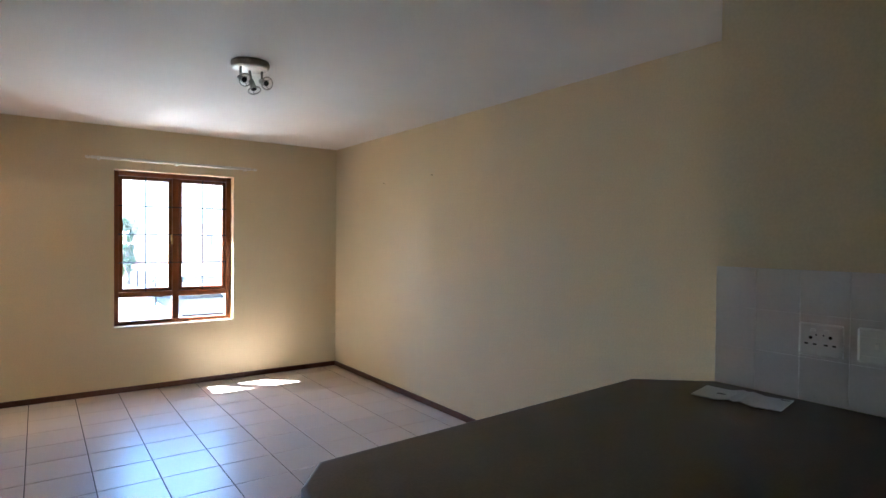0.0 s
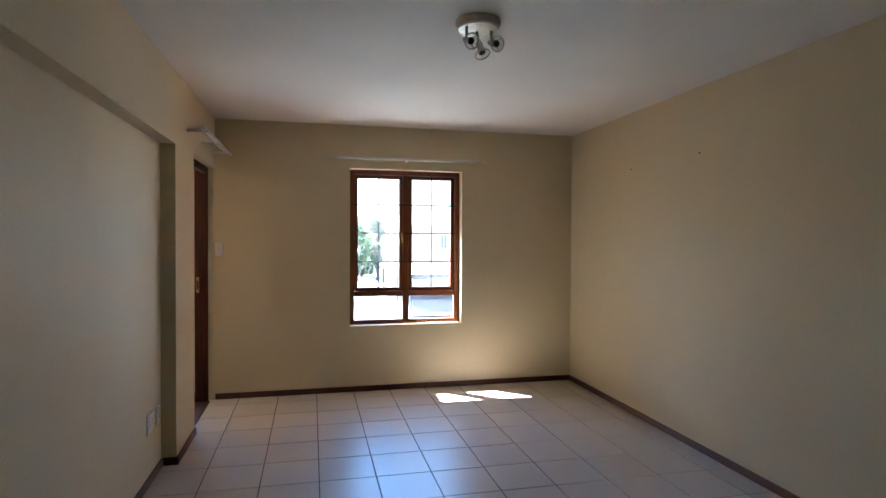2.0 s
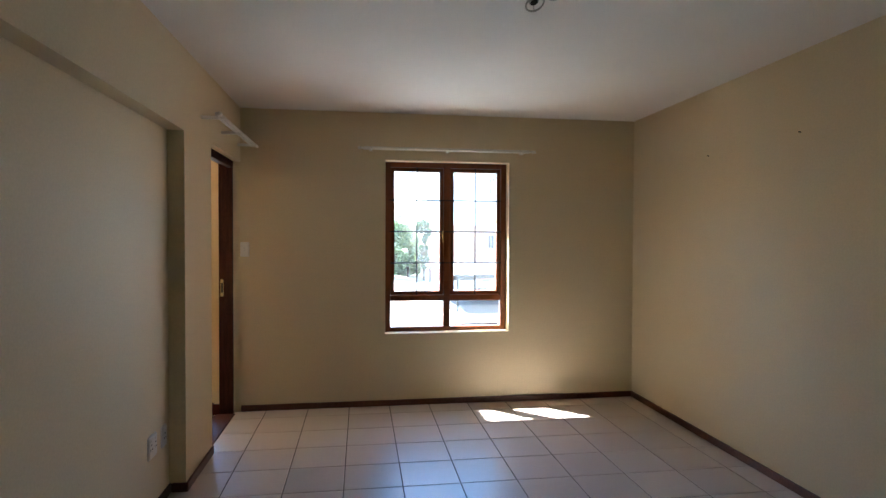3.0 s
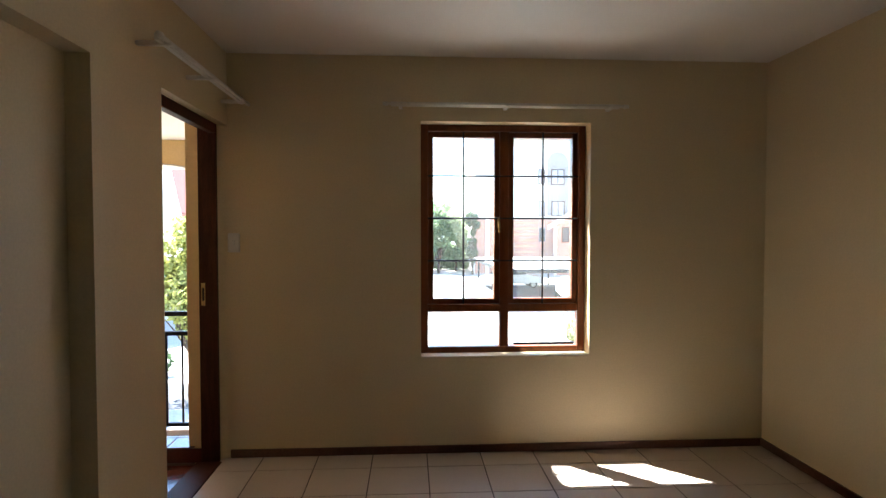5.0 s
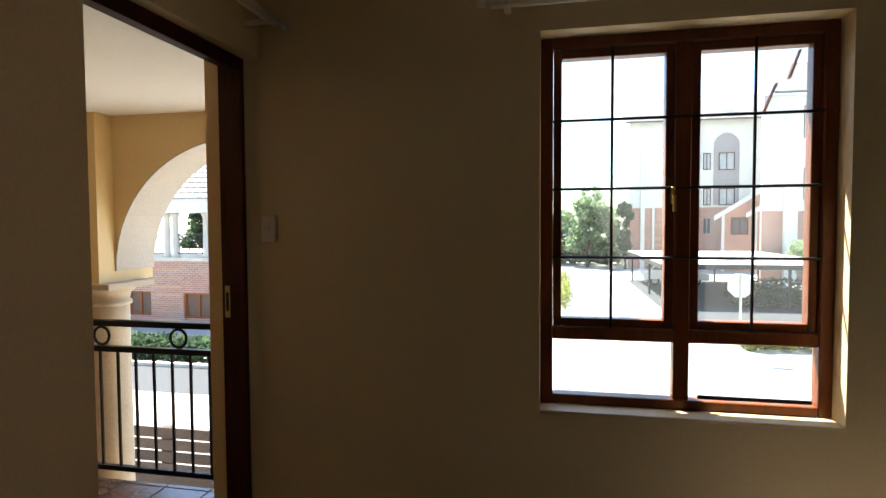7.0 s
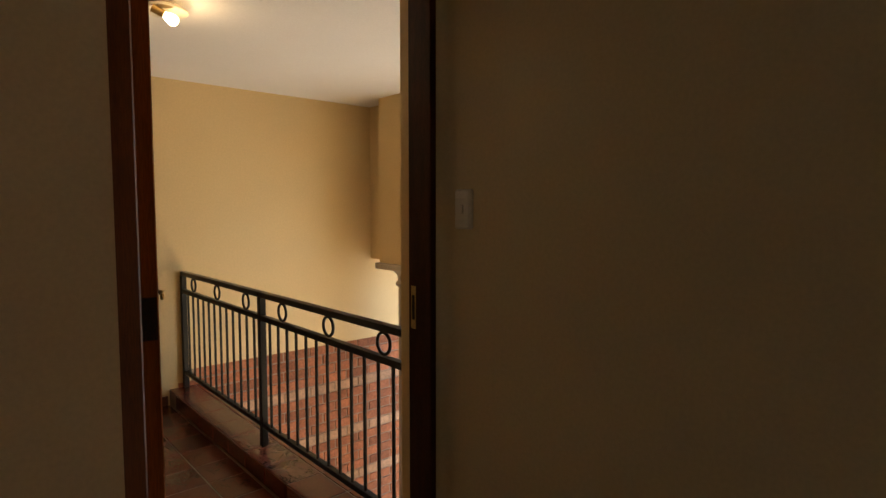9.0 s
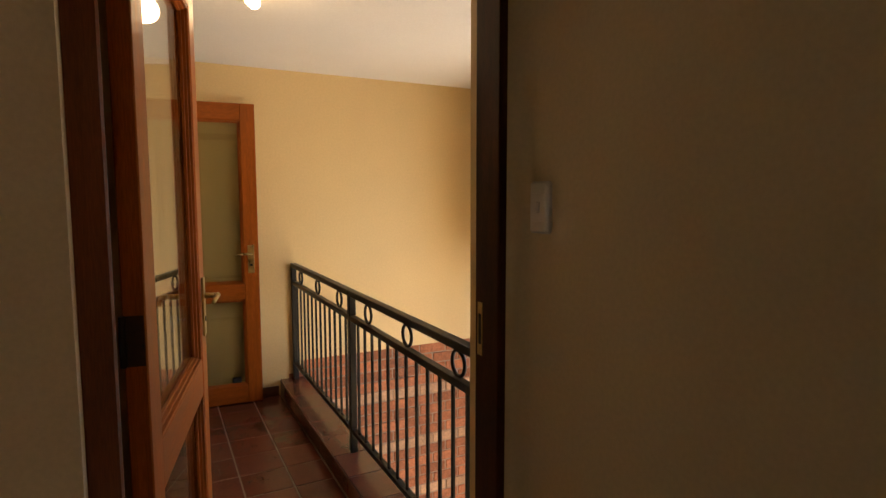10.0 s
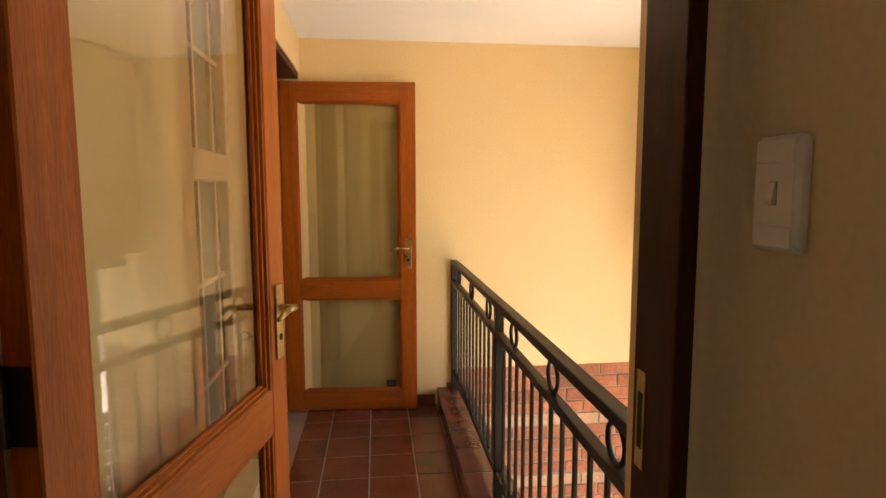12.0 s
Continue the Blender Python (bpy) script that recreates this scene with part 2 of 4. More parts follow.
# ---------------------------------------------------------------- builders
def bx(bm, x0, y0, z0, x1, y1, z1, bevel=0.0, seg=1):
    vs = [bm.verts.new((x, y, z)) for z in (z0, z1) for x, y in ((x0, y0), (x1, y0), (x1, y1), (x0, y1))]
    fs = [bm.faces.new([vs[i] for i in q]) for q in ((3, 2, 1, 0), (4, 5, 6, 7), (0, 1, 5, 4), (1, 2, 6, 5), (2, 3, 7, 6), (3, 0, 4, 7))]
    if bevel:
        es = list({e for f in fs for e in f.edges})
        bmesh.ops.bevel(bm, geom=es, offset=bevel, segments=seg, affect="EDGES", profile=0.6)
    return bm


def rod(bm, p, q, r, seg=12, r2=None):
    p, q = Vector(p), Vector(q)
    m = Matrix.Translation((p + q) / 2) @ (q - p).to_track_quat("Z", "Y").to_matrix().to_4x4()
    bmesh.ops.create_cone(bm, cap_ends=True, segments=seg, radius1=r, radius2=r if r2 is None else r2, depth=(q - p).length, matrix=m)
    return bm


def torus(bm, c, axis, R, r, n=24, k=8):
    rot = Vector(axis).to_track_quat("Z", "Y").to_matrix()
    ring = []
    for i in range(n):
        a = 2 * math.pi * i / n
        row = []
        for j in range(k):
            b = 2 * math.pi * j / k
            row.append(bm.verts.new(Vector(c) + rot @ Vector(((R + r * math.cos(b)) * math.cos(a), (R + r * math.cos(b)) * math.sin(a), r * math.sin(b)))))
        ring.append(row)
    for i in range(n):
        for j in range(k):
            bm.faces.new((ring[i][j], ring[(i + 1) % n][j], ring[(i + 1) % n][(j + 1) % k], ring[i][(j + 1) % k]))
    return bm


def lathe(bm, c, profile, n=24):
    """Turn a profile of (radius, z) round the upright through c."""
    rows = []
    for r, z in profile:
        rows.append([bm.verts.new((c[0] + r * math.cos(2 * math.pi * i / n), c[1] + r * math.sin(2 * math.pi * i / n), c[2] + z)) for i in range(n)])
    for a, b in zip(rows, rows[1:]):
        for i in range(n):
            bm.faces.new((a[i], a[(i + 1) % n], b[(i + 1) % n], b[i]))
    bm.faces.new(rows[-1])
    bm.faces.new(rows[0][::-1])
    return bm


def prism(bm, outline, lift):
    """A flat outline of points pushed along the vector lift."""
    lift = Vector(lift)
    a = [bm.verts.new(p) for p in outline]
    b = [bm.verts.new(Vector(p) + lift) for p in outline]
    n = len(a)
    bm.faces.new(a[::-1])
    bm.faces.new(b)
    for i in range(n):
        bm.faces.new((a[i], a[(i + 1) % n], b[(i + 1) % n], b[i]))
    bmesh.ops.recalc_face_normals(bm, faces=bm.faces)
    return bm


def holed(bm, axis, t0, t1, a0, a1, z0, z1, holes):
    """A wall t0..t1 thick across axis ('x' or 'y'), from a0 to a1 along the other, with square openings (a, b, low, high) through it."""
    aa = sorted({a0, a1, *[v for h in holes for v in h[:2]]})
    zz = sorted({z0, z1, *[v for h in holes for v in h[2:]]})
    for i in range(len(aa) - 1):
        for j in range(len(zz) - 1):
            ca, cz = (aa[i] + aa[i + 1]) / 2, (zz[j] + zz[j + 1]) / 2
            if any(h[0] < ca < h[1] and h[2] < cz < h[3] for h in holes):
                continue
            if axis == "y":
                bx(bm, aa[i], t0, zz[j], aa[i + 1], t1, zz[j + 1])
            else:
                bx(bm, t0, aa[i], zz[j], t1, aa[i + 1], zz[j + 1])
    bmesh.ops.remove_doubles(bm, verts=bm.verts, dist=1e-5)
    seen = {}
    for f in bm.faces:
        seen.setdefault(tuple(round(v, 4) for v in f.calc_center_median()), []).append(f)
    bmesh.ops.delete(bm, geom=[f for fs in seen.values() if len(fs) > 1 for f in fs], context="FACES")
    return bm


def mesh_of(name, bm, mat, smooth=False):
    me = bpy.data.meshes.new(name)
    bm.to_mesh(me)
    bm.free()
    me.materials.append(mat)
    if smooth:
        for p in me.polygons:
            p.use_smooth = True
    return me


def part(name, bm, mat, parent, label="", smooth=False):
    ob = new(name, mesh_of(name, bm, mat, smooth))
    ob.parent = parent
    if label:
        ob["label"] = label
    return ob


def thing(name, at, label, category, group="", turn=0.0, kind=""):
    ob = new(name)
    ob.empty_display_size = 0.1
    ob.matrix_basis = pose(*at, 0, 0, turn)
    return tagged(ob, label, category, group, kind)


def solid(name, bm, mat, label="", category="", kind="structure", smooth=False):
    return tagged(new(name, mesh_of(name, bm, mat, smooth)), label, category, "", kind)


def piece(name, me, parent, at):
    ob = new(name, me)
    ob.parent = parent
    ob.location = at
    return ob


# ---------------------------------------------------------------- the room
XL, XR, YW, YB, H = -0.998, 2.5, 5.1, -3.2, 2.55
DY0, DY1, DZ = 4.163, 5.1, 2.10          # doorway in the west wall
WX0, WX1, WZ0, WZ1 = 0.212, 1.316, 0.63, 2.142
XK, YKIT, ZT = 1.97, 0.181, 0.915         # kitchen wall and worktop height
NX, NY, NZ = -1.09, 3.585, 2.078          # shallow recess in the west wall

floor = solid("floor", bx(bmesh.new(), -1.15, YB, -0.12, XR + 0.1, YW + 0.05, -0.003), GROUT, "dark-jointed beige ceramic tile floor of the room", "floor")
solid("ceiling", bx(bmesh.new(), -1.4, YB - 0.1, H, XR + 0.2, YW + 0.22, H + 0.15), CEIL, "plain white painted plaster ceiling of the room", "ceiling")
solid("wall_east", bx(bmesh.new(), XR, YB, -0.12, XR + 0.2, YW, H), PAINT, "plain cream painted wall of the room", "wall")
solid("wall_north", holed(bmesh.new(), "y", YW, YW + 0.22, -1.245, XR + 0.2, -0.12, H, [(WX0, WX1, WZ0, WZ1)]), PAINT, "cream painted wall with a square window opening", "wall")
bm = holed(bmesh.new(), "x", -1.21, XL, NY, YW, -0.12, H, [(DY0, DY1, -0.05, DZ)])
solid("wall_west", bm, PAINT, "cream painted wall with the open doorway", "wall")
solid("wall_west_recess", bx(bmesh.new(), -1.32, YB, -0.12, NX, NY, H), PAINT, "cream painted wall set back below a beam", "wall")
solid("beam", bx(bmesh.new(), NX, YB, NZ, XL, NY, H), PAINT, "cream painted beam above the shallow wall recess", "beam")
solid("wall_south", bx(bmesh.new(), -1.32, YB - 0.2, -0.12, XR + 0.2, YB, H), PAINT, "plain cream painted back wall", "wall")
solid("wall_kitchen", bx(bmesh.new(), XK, YB, 0.0, XR, YKIT, H), PAINT, "cream painted kitchen wall with a tiled splashback", "wall")
bm = bmesh.new()
bx(bm, -1.245, 5.068, -0.05, -1.163, YW - 0.001, 2.255)
solid("trim_doorway", bm, OCHRE, "ochre plastered outer reveal beside the door frame", "reveal")


arc = [(-1.049 + 0.049 * (1 - math.cos(u)), 5.0995 - 0.0425 * (1 - math.sin(u)), -0.002) for u in [math.pi * i / 24 for i in range(13)]]
solid("trim_corner", prism(bmesh.new(), [(-1.049, 5.0995, -0.002)] + arc[:-1] + [(-1.0, 5.0996, -0.002)], (0, 0, DZ + 0.002)), PAINT, "hollow plaster fillet between door frame and wall", "plaster fillet")


def skirting(name, x0, y0, x1, y1):
    bm = bmesh.new()
    bx(bm, x0, y0, 0.0, x1, y1, 0.052, 0.004, 2)
    solid(name, bm, SKIRT, "dark brown wooden skirting board along the wall", "skirting")


skirting("baseboard", XR - 0.014, YKIT + 0.005, XR, YW)
skirting("baseboard", XL + 0.002, YW - 0.014, XR - 0.015, YW)
skirting("baseboard", XL, NY, XL + 0.014, DY0)
skirting("baseboard", NX + 0.015, NY - 0.014, XL + 0.014, NY)
skirting("baseboard", NX, YB, NX + 0.014, NY - 0.0)


# ---------------------------------------------------------------- window
def window():
    win = thing("window_1", (WX0, YW, WZ0), "red-brown wooden casement window with thin burglar bars", "window", kind="structure")
    w, h = WX1 - WX0, WZ1 - WZ0
    y0, y1 = 0.103, 0.168
    bm = bmesh.new()
    for a in ((0, 0, 0.05, h), (w - 0.05, 0, w, h), (0.05, h - 0.045, w - 0.05, h), (0.05, 0, w - 0.05, 0.04)):
        bx(bm, a[0], y0, a[1], a[2], y1, a[3], 0.004)
    part("window_frame", bm, SHADEWOOD, win)
    mx = 0.557
    part("mullion", bx(bmesh.new(), mx - 0.03, y0 + 0.002, 0.04, mx + 0.03, y1 - 0.002, h - 0.045, 0.004), SHADEWOOD, win)
    tz = 0.298
    part("transom", bx(bmesh.new(), 0.05, y0 + 0.004, tz - 0.026, w - 0.05, y1 - 0.004, tz + 0.026, 0.004), SHADEWOOD, win)
    for a, b in ((0.051, mx - 0.031), (mx + 0.031, w - 0.051)):
        lo, hi, s = tz + 0.028, h - 0.047, 0.034
        bm = bmesh.new()
        for q in ((a, lo, a + s, hi), (b - s, lo, b, hi), (a + s, hi - s, b - s, hi), (a + s, lo, b - s, lo + s)):
            bx(bm, q[0], y0 + 0.018, q[1], q[2], y1 + 0.012, q[3], 0.003)
        sash = part("casement", bm, SHADEWOOD, win)
        pane = part("pane", bx(bmesh.new(), a + s - 0.004, 0.146, lo + s - 0.004, b - s + 0.004, 0.149, hi - s + 0.004), GLASS, sash)
        pane.visible_shadow = False
    for a, b in ((0.05, mx - 0.03), (mx + 0.03, w - 0.05)):
        pane = part("pane", bx(bmesh.new(), a - 0.004, 0.142, 0.036, b + 0.004, 0.145, tz - 0.022), GLASS, win)
        pane.visible_shadow = False
    for z in (1.175, 0.895, 0.614):
        part("burglar_bar", rod(bmesh.new(), (0.03, y0 + 0.006, z), (w - 0.03, y0 + 0.006, z), 0.0062, 8), IRON, win)
    for x in (0.285, 0.818):
        part("burglar_bar", rod(bmesh.new(), (x, y0 + 0.014, tz), (x, y0 + 0.014, h - 0.03), 0.0062, 8), IRON, win)
    bm = bmesh.new()
    bx(bm, mx - 0.045, y0 - 0.004, 0.83, mx - 0.03, y0 + 0.02, 0.90, 0.003)
    rod(bm, (mx - 0.038, y0 - 0.004, 0.86), (mx - 0.038, y0 - 0.03, 0.86), 0.006, 8)
    rod(bm, (mx - 0.038, y0 - 0.03, 0.865), (mx - 0.038, y0 - 0.03, 0.80), 0.007, 8)
    part("latch", bm, BRASS, win, "small brass window latch")
    part("stay_bar", bx(bmesh.new(), mx + 0.06, y0 - 0.012, 0.052, w - 0.075, y0 - 0.004, 0.068, 0.002), IRON, win, "dark flat window stay")
    part("window_sill", bx(bmesh.new(), -0.001, -0.004, -0.012, w + 0.001, y0, 0.002, 0.003), PAINT, win)
    part("outer_sill", bx(bmesh.new(), 0.0, y1 + 0.001, -0.02, w, 0.27, 0.004, 0.004), PLASTER, win)


window()


# ---------------------------------------------------------------- doors
def lever(parent, side, x, z, mat):
    """Back plate, lever and keyhole on one face of a leaf."""
    s = side
    pl = part("handle_plate", bx(bmesh.new(), x - 0.021, min(s * 0.001, s * 0.007), z - 0.13, x + 0.021, max(s * 0.001, s * 0.007), z + 0.06, 0.002, 2), mat, parent, "worn brass handle plate")
    bm = bmesh.new()
    rod(bm, (x, s * 0.006, z), (x, s * 0.048, z), 0.009, 12)
    rod(bm, (x + 0.004, s * 0.046, z), (x - 0.055, s * 0.05, z + 0.006), 0.0085, 12, 0.008)
    rod(bm, (x - 0.053, s * 0.05, z + 0.006), (x - 0.11, s * 0.046, z - 0.006), 0.008, 12, 0.006)
    part("lever", bm, mat, pl, smooth=True)
    bm = bmesh.new()
    rod(bm, (x, s * 0.005, z - 0.075), (x, s * 0.009, z - 0.075), 0.009, 12)
    part("keyhole", bm, GAP, pl)


def leaf(name, at, turn, face, label, key):
    """A glazed wooden door leaf 0.813 by 2.03, hinged at its x = 0; face is its y of the near side."""
    d = thing(name, at, label, "door", turn=turn, kind="structure")
    w, h, t = 0.813, 2.03, 0.042
    y0, y1 = (-t, 0.0) if face > 0 else (0.0, t)
    sL, sR = 0.095, 0.095
    part("stile", bx(bmesh.new(), 0, y0, 0, sL, y1, h, 0.003), WOOD, d)
    part("stile", bx(bmesh.new(), w - sR, y0, 0, w, y1, h, 0.003), WOOD, d)
    for z0, z1 in ((0, 0.12), (0.72, 0.83), (h - 0.11, h)):
        part("rail", bx(bmesh.new(), sL, y0 + 0.001, z0, w - sR, y1 - 0.001, z1, 0.003), WOODH, d)
    for z0, z1 in ((0.12, 0.72), (0.83, h - 0.11)):
        bm = bmesh.new()
        for k, (d0, d1) in enumerate(((0.003, 0.030), (0.011, 0.030), (0.020, 0.030), (0.035, 0.040))):
            i, o = (0.006 * k, 0.006 * (k + 1)) if k < 3 else (0.0, 0.012)
            for q in ((sL + i, z0 + i, sL + o, z1 - i), (w - sR - o, z0 + i, w - sR - i, z1 - i), (sL + o, z0 + i, w - sR - o, z0 + o), (sL + o, z1 - o, w - sR - o, z1 - i)):
                bx(bm, q[0], y0 + d0, q[1], q[2], y0 + d1, q[3], 0.0015)
        part("glazing_bead", bm, WOOD, d, "stepped wooden glazing bead")
        pane = part("pane", bx(bmesh.new(), sL - 0.004, y0 + 0.0305, z0 - 0.004, w - sR + 0.004, y0 + 0.0345, z1 + 0.004), DOORGLASS if key else DIMGLASS, d)
        pane.visible_shadow = False
    for s, yy in ((1, y1), (-1, y0)):
        hold = part("lock_side", bx(bmesh.new(), w - 0.072, -0.0005, 1.0, w - 0.028, 0.0005, 1.05), BRASS, d)
        hold.location = (0, yy, 0)
        lever(hold, s, w - 0.05, 1.03, BRASS)
    bm = bmesh.new()
    bx(bm, w - 0.0005, y0 + 0.01, 0.9, w + 0.002, y1 - 0.01, 1.1, 0.0008)
    part("lock_face", bm, BRASS, d, "brass lock plate on the leaf edge")
    for z in (0.2, 1.02, 1.8):
        bm = bmesh.new()
        rod(bm, (-0.004, (y1 if face < 0 else y1), z), (-0.004, y1, z + 0.1), 0.006, 10)
        bx(bm, 0.0, y0 + 0.004, z, 0.002, y1, z + 0.1)
        part("hinge", bm, IRON, d, "dark painted steel hinge")
    if key:
        bm = bmesh.new()
        kx, kz, s = w - 0.05, 0.955, 1
        rod(bm, (kx, y1 + 0.004, kz), (kx, y1 + 0.035, kz), 0.0028, 8)
        torus(bm, (kx, y1 + 0.045, kz), (1, 0, 0), 0.011, 0.0025, 16, 6)
        torus(bm, (kx + 0.004, y1 + 0.05, kz - 0.022), (0, 1, 0), 0.014, 0.0014, 18, 6)
        bx(bm, kx - 0.001, y1 + 0.046, kz - 0.085, kx + 0.008, y1 + 0.049, kz - 0.032, 0.001)
        bx(bm, kx + 0.006, y1 + 0.046, kz - 0.085, kx + 0.012, y1 + 0.049, kz - 0.07, 0.001)
        part("key", bm, STEEL, d, "steel key with a ring in the lock")
    return d


def door_frame(name, y0, y1, x0, x1, z1):
    f = thing(name, (x0, y0, -0.04), "dark stained wooden door frame in the doorway", "door frame", kind="structure")
    w, t, hh = y1 - y0, x1 - x0, z1 + 0.04
    section = [(0, 0), (t, 0), (t, 0.052), (t - 0.006, 0.057), (t - 0.014, 0.055), (t - 0.02, 0.047), (t - 0.03, 0.043), (t - 0.036, 0.03), (0, 0.03)]
    # Hinge jamb lighter than latch jamb and head: light painted as wood colour
    part("jamb", prism(bmesh.new(), [(x, y, 0) for x, y in section], (0, 0, hh)), SHADEWOOD, f, "dark rebated hinge jamb with a moulded edge")
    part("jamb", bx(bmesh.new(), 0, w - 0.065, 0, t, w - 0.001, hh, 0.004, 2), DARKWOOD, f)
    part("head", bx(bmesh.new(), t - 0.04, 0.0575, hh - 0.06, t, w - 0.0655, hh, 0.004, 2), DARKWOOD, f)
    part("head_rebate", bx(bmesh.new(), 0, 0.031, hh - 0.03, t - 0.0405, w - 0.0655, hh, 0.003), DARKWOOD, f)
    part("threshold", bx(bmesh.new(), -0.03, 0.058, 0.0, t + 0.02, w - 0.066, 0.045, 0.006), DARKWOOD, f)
    bm = bmesh.new()
    bx(bm, 0.014, w - 0.0668, 1.02, 0.038, w - 0.0648, 1.16, 0.0006)
    sp = part("strike_plate", bm, BRASS, f, "worn brass strike plate")
    part("strike_slot", bx(bmesh.new(), 0.020, w - 0.0674, 1.05, 0.033, w - 0.0662, 1.13), GAP, sp)


door_frame("door_frame_1", DY0, DY1, -1.16, -1.05, DZ)
leaf("door_1", (-1.107, 4.268, 0.045), 168.7, -1, "open glazed red-brown wooden door with brass handle and key", True)


# ---------------------------------------------------------------- small fittings of the room
def wall_plate(name, m, w, h, label, category, kind_of):
    """A plate on a wall; local y points out of the wall, x along it, z up."""
    t = thing(name, (0, 0, 0), label, category)
    t.matrix_basis = m
    bm = bmesh.new()
    rings = []
    for y, ix, iz in ((0.0, 0.0, 0.0), (0.0045, 0.0, 0.0), (0.0075, 0.0015, 0.0012), (0.0112, 0.0075, 0.005), (0.0118, 0.0095, 0.0065)):
        rings.append([bm.verts.new((sx * (w / 2 - ix), y, sz * (h / 2 - iz))) for sx, sz in ((-1, -1), (1, -1), (1, 1), (-1, 1))])
    for lo, hi in zip(rings, rings[1:]):
        for i in range(4):
            bm.faces.new((lo[i], lo[(i + 1) % 4], hi[(i + 1) % 4], hi[i]))
    bm.faces.new(rings[-1])
    bm.faces.new(rings[0][::-1])
    bmesh.ops.recalc_face_normals(bm, faces=bm.faces)
    upright = [e for e in bm.edges if abs(e.verts[0].co.y - e.verts[1].co.y) > 1e-4]
    bmesh.ops.bevel(bm, geom=upright, offset=0.004, segments=3, affect="EDGES")
    part("plate", bm, PLASTIC, t, smooth=False)
    if kind_of == "switch":
        part("cover_strip", bx(bmesh.new(), -w / 2 + 0.008, 0.0105, h / 2 - 0.029, w / 2 - 0.008, 0.0125, h / 2 - 0.004, 0.001), PLASTIC, t)
        part("cover_strip", bx(bmesh.new(), -w / 2 + 0.008, 0.0105, -h / 2 + 0.004, w / 2 - 0.008, 0.0125, -h / 2 + 0.027, 0.001), PLASTIC, t)
        part("grid_panel", bx(bmesh.new(), -w / 2 + 0.008, 0.0105, -h / 2 + 0.0285, w / 2 - 0.008, 0.0122, h / 2 - 0.0305, 0.0008), PLASTIC, t)
        part("rocker_gap", bx(bmesh.new(), -0.0062, 0.0122, -0.0122, 0.0062, 0.0125, 0.0128), GREYP, t)
        bm = bmesh.new()
        prism(bm, [(-0.0057, 0.0124, -0.0115), (-0.0057, 0.0124, 0.0118), (-0.0057, 0.0136, 0.0118), (-0.0057, 0.0175, -0.007), (-0.0057, 0.0165, -0.0115)], (0.0114, 0, 0))
        bmesh.ops.bevel(bm, geom=list(bm.edges), offset=0.0008, segments=2, affect="EDGES")
        part("rocker", bm, PLASTIC, t)
    elif kind_of == "multi":
        bm = bmesh.new()
        for x, z, r in ((-0.034, 0.014, 0.0062), (0.03, 0.008, 0.0062), (-0.012, 0.02, 0.003), (0.012, 0.02, 0.003)):
            rod(bm, (x, 0.0112, z), (x, 0.0124, z), r, 12)
        for x in (-0.046, -0.02, 0.016, 0.044):
            bx(bm, x - 0.006, 0.0112, -0.018, x + 0.006, 0.0124, -0.012)
        part("socket_holes", bm, GAP, t)
        for x in (-0.022, 0.022):
            part("rocker", bx(bmesh.new(), x - 0.008, 0.0112, 0.03, x + 0.008, 0.0158, 0.042, 0.0015), PLASTIC, t)
    else:
        for cx in ((-w / 4, w / 4) if kind_of == "double" else (0.0,)):
            bm = bmesh.new()
            rod(bm, (cx, 0.0112, 0.016), (cx, 0.0123, 0.016), 0.0052, 10)
            rod(bm, (cx - 0.012, 0.0112, -0.008), (cx - 0.012, 0.0123, -0.008), 0.0042, 10)
            rod(bm, (cx + 0.012, 0.0112, -0.008), (cx + 0.012, 0.0123, -0.008), 0.0042, 10)
            part("socket_holes", bm, GAP, t)
            part("rocker", bx(bmesh.new(), cx - 0.006, 0.0105, 0.03, cx + 0.006, 0.015, 0.045, 0.0015), PLASTIC, t)
    return t


wall_plate("light_switch", pose(-0.964, YW, 1.367, 0, 0, 180), 0.074, 0.122, "white plastic single light switch beside the door frame", "switch", "switch")
wall_plate("power_socket", pose(NX, 3.31, 0.365, 0, 0, -90), 0.118, 0.122, "white plastic double power socket low on the wall", "socket", "double")
wall_plate("aerial_socket", pose(NX, 3.485, 0.36, 0, 0, -90), 0.072, 0.118, "white plastic aerial socket low on the wall", "socket", "single")
wall_plate("power_socket", pose(XR, 1.434, 0.404, 0, 0, 90), 0.122, 0.12, "white plastic double power socket low on the cream wall", "socket", "double")
wall_plate("power_socket", pose(XK - 0.012, -0.218, 1.149, 0, 0, 90), 0.145, 0.122, "white plastic double socket on the tiled splashback", "socket", "multi")
wall_plate("isolator_switch", pose(XK - 0.012, -0.392, 1.152, 0, 0, 90), 0.118, 0.122, "white plastic isolator switch on the tiled splashback", "switch", "switch")


def curtain_track(at, length, turn, label, reach=0.072):
    t = thing("curtain_track", at, label, "curtain track", turn=turn)
    bm = bmesh.new()
    bx(bm, 0, -0.012, -0.014, length, 0.008, 0.014, 0.004, 2)
    part("track", bm, RAILW, t)
    bm = bmesh.new()
    rod(bm, (-0.02, -0.03, -0.004), (length + 0.02, -0.03, -0.004), 0.009, 12)
    part("rod", bm, RAILW, t, smooth=True)
    for x in (0.06, length / 2, length - 0.06):
        part("bracket", bx(bmesh.new(), x - 0.012, -0.042, -0.02, x + 0.012, reach, 0.0, 0.003), RAILW, t)
    for x, s in ((-0.02, -1), (length + 0.02, 1)):
        bm = bmesh.new()
        rod(bm, (x, -0.03, -0.004), (x + s * 0.03, -0.03, -0.004), 0.014, 12, 0.011)
        part("end_cap", bm, RAILW, t, smooth=True)


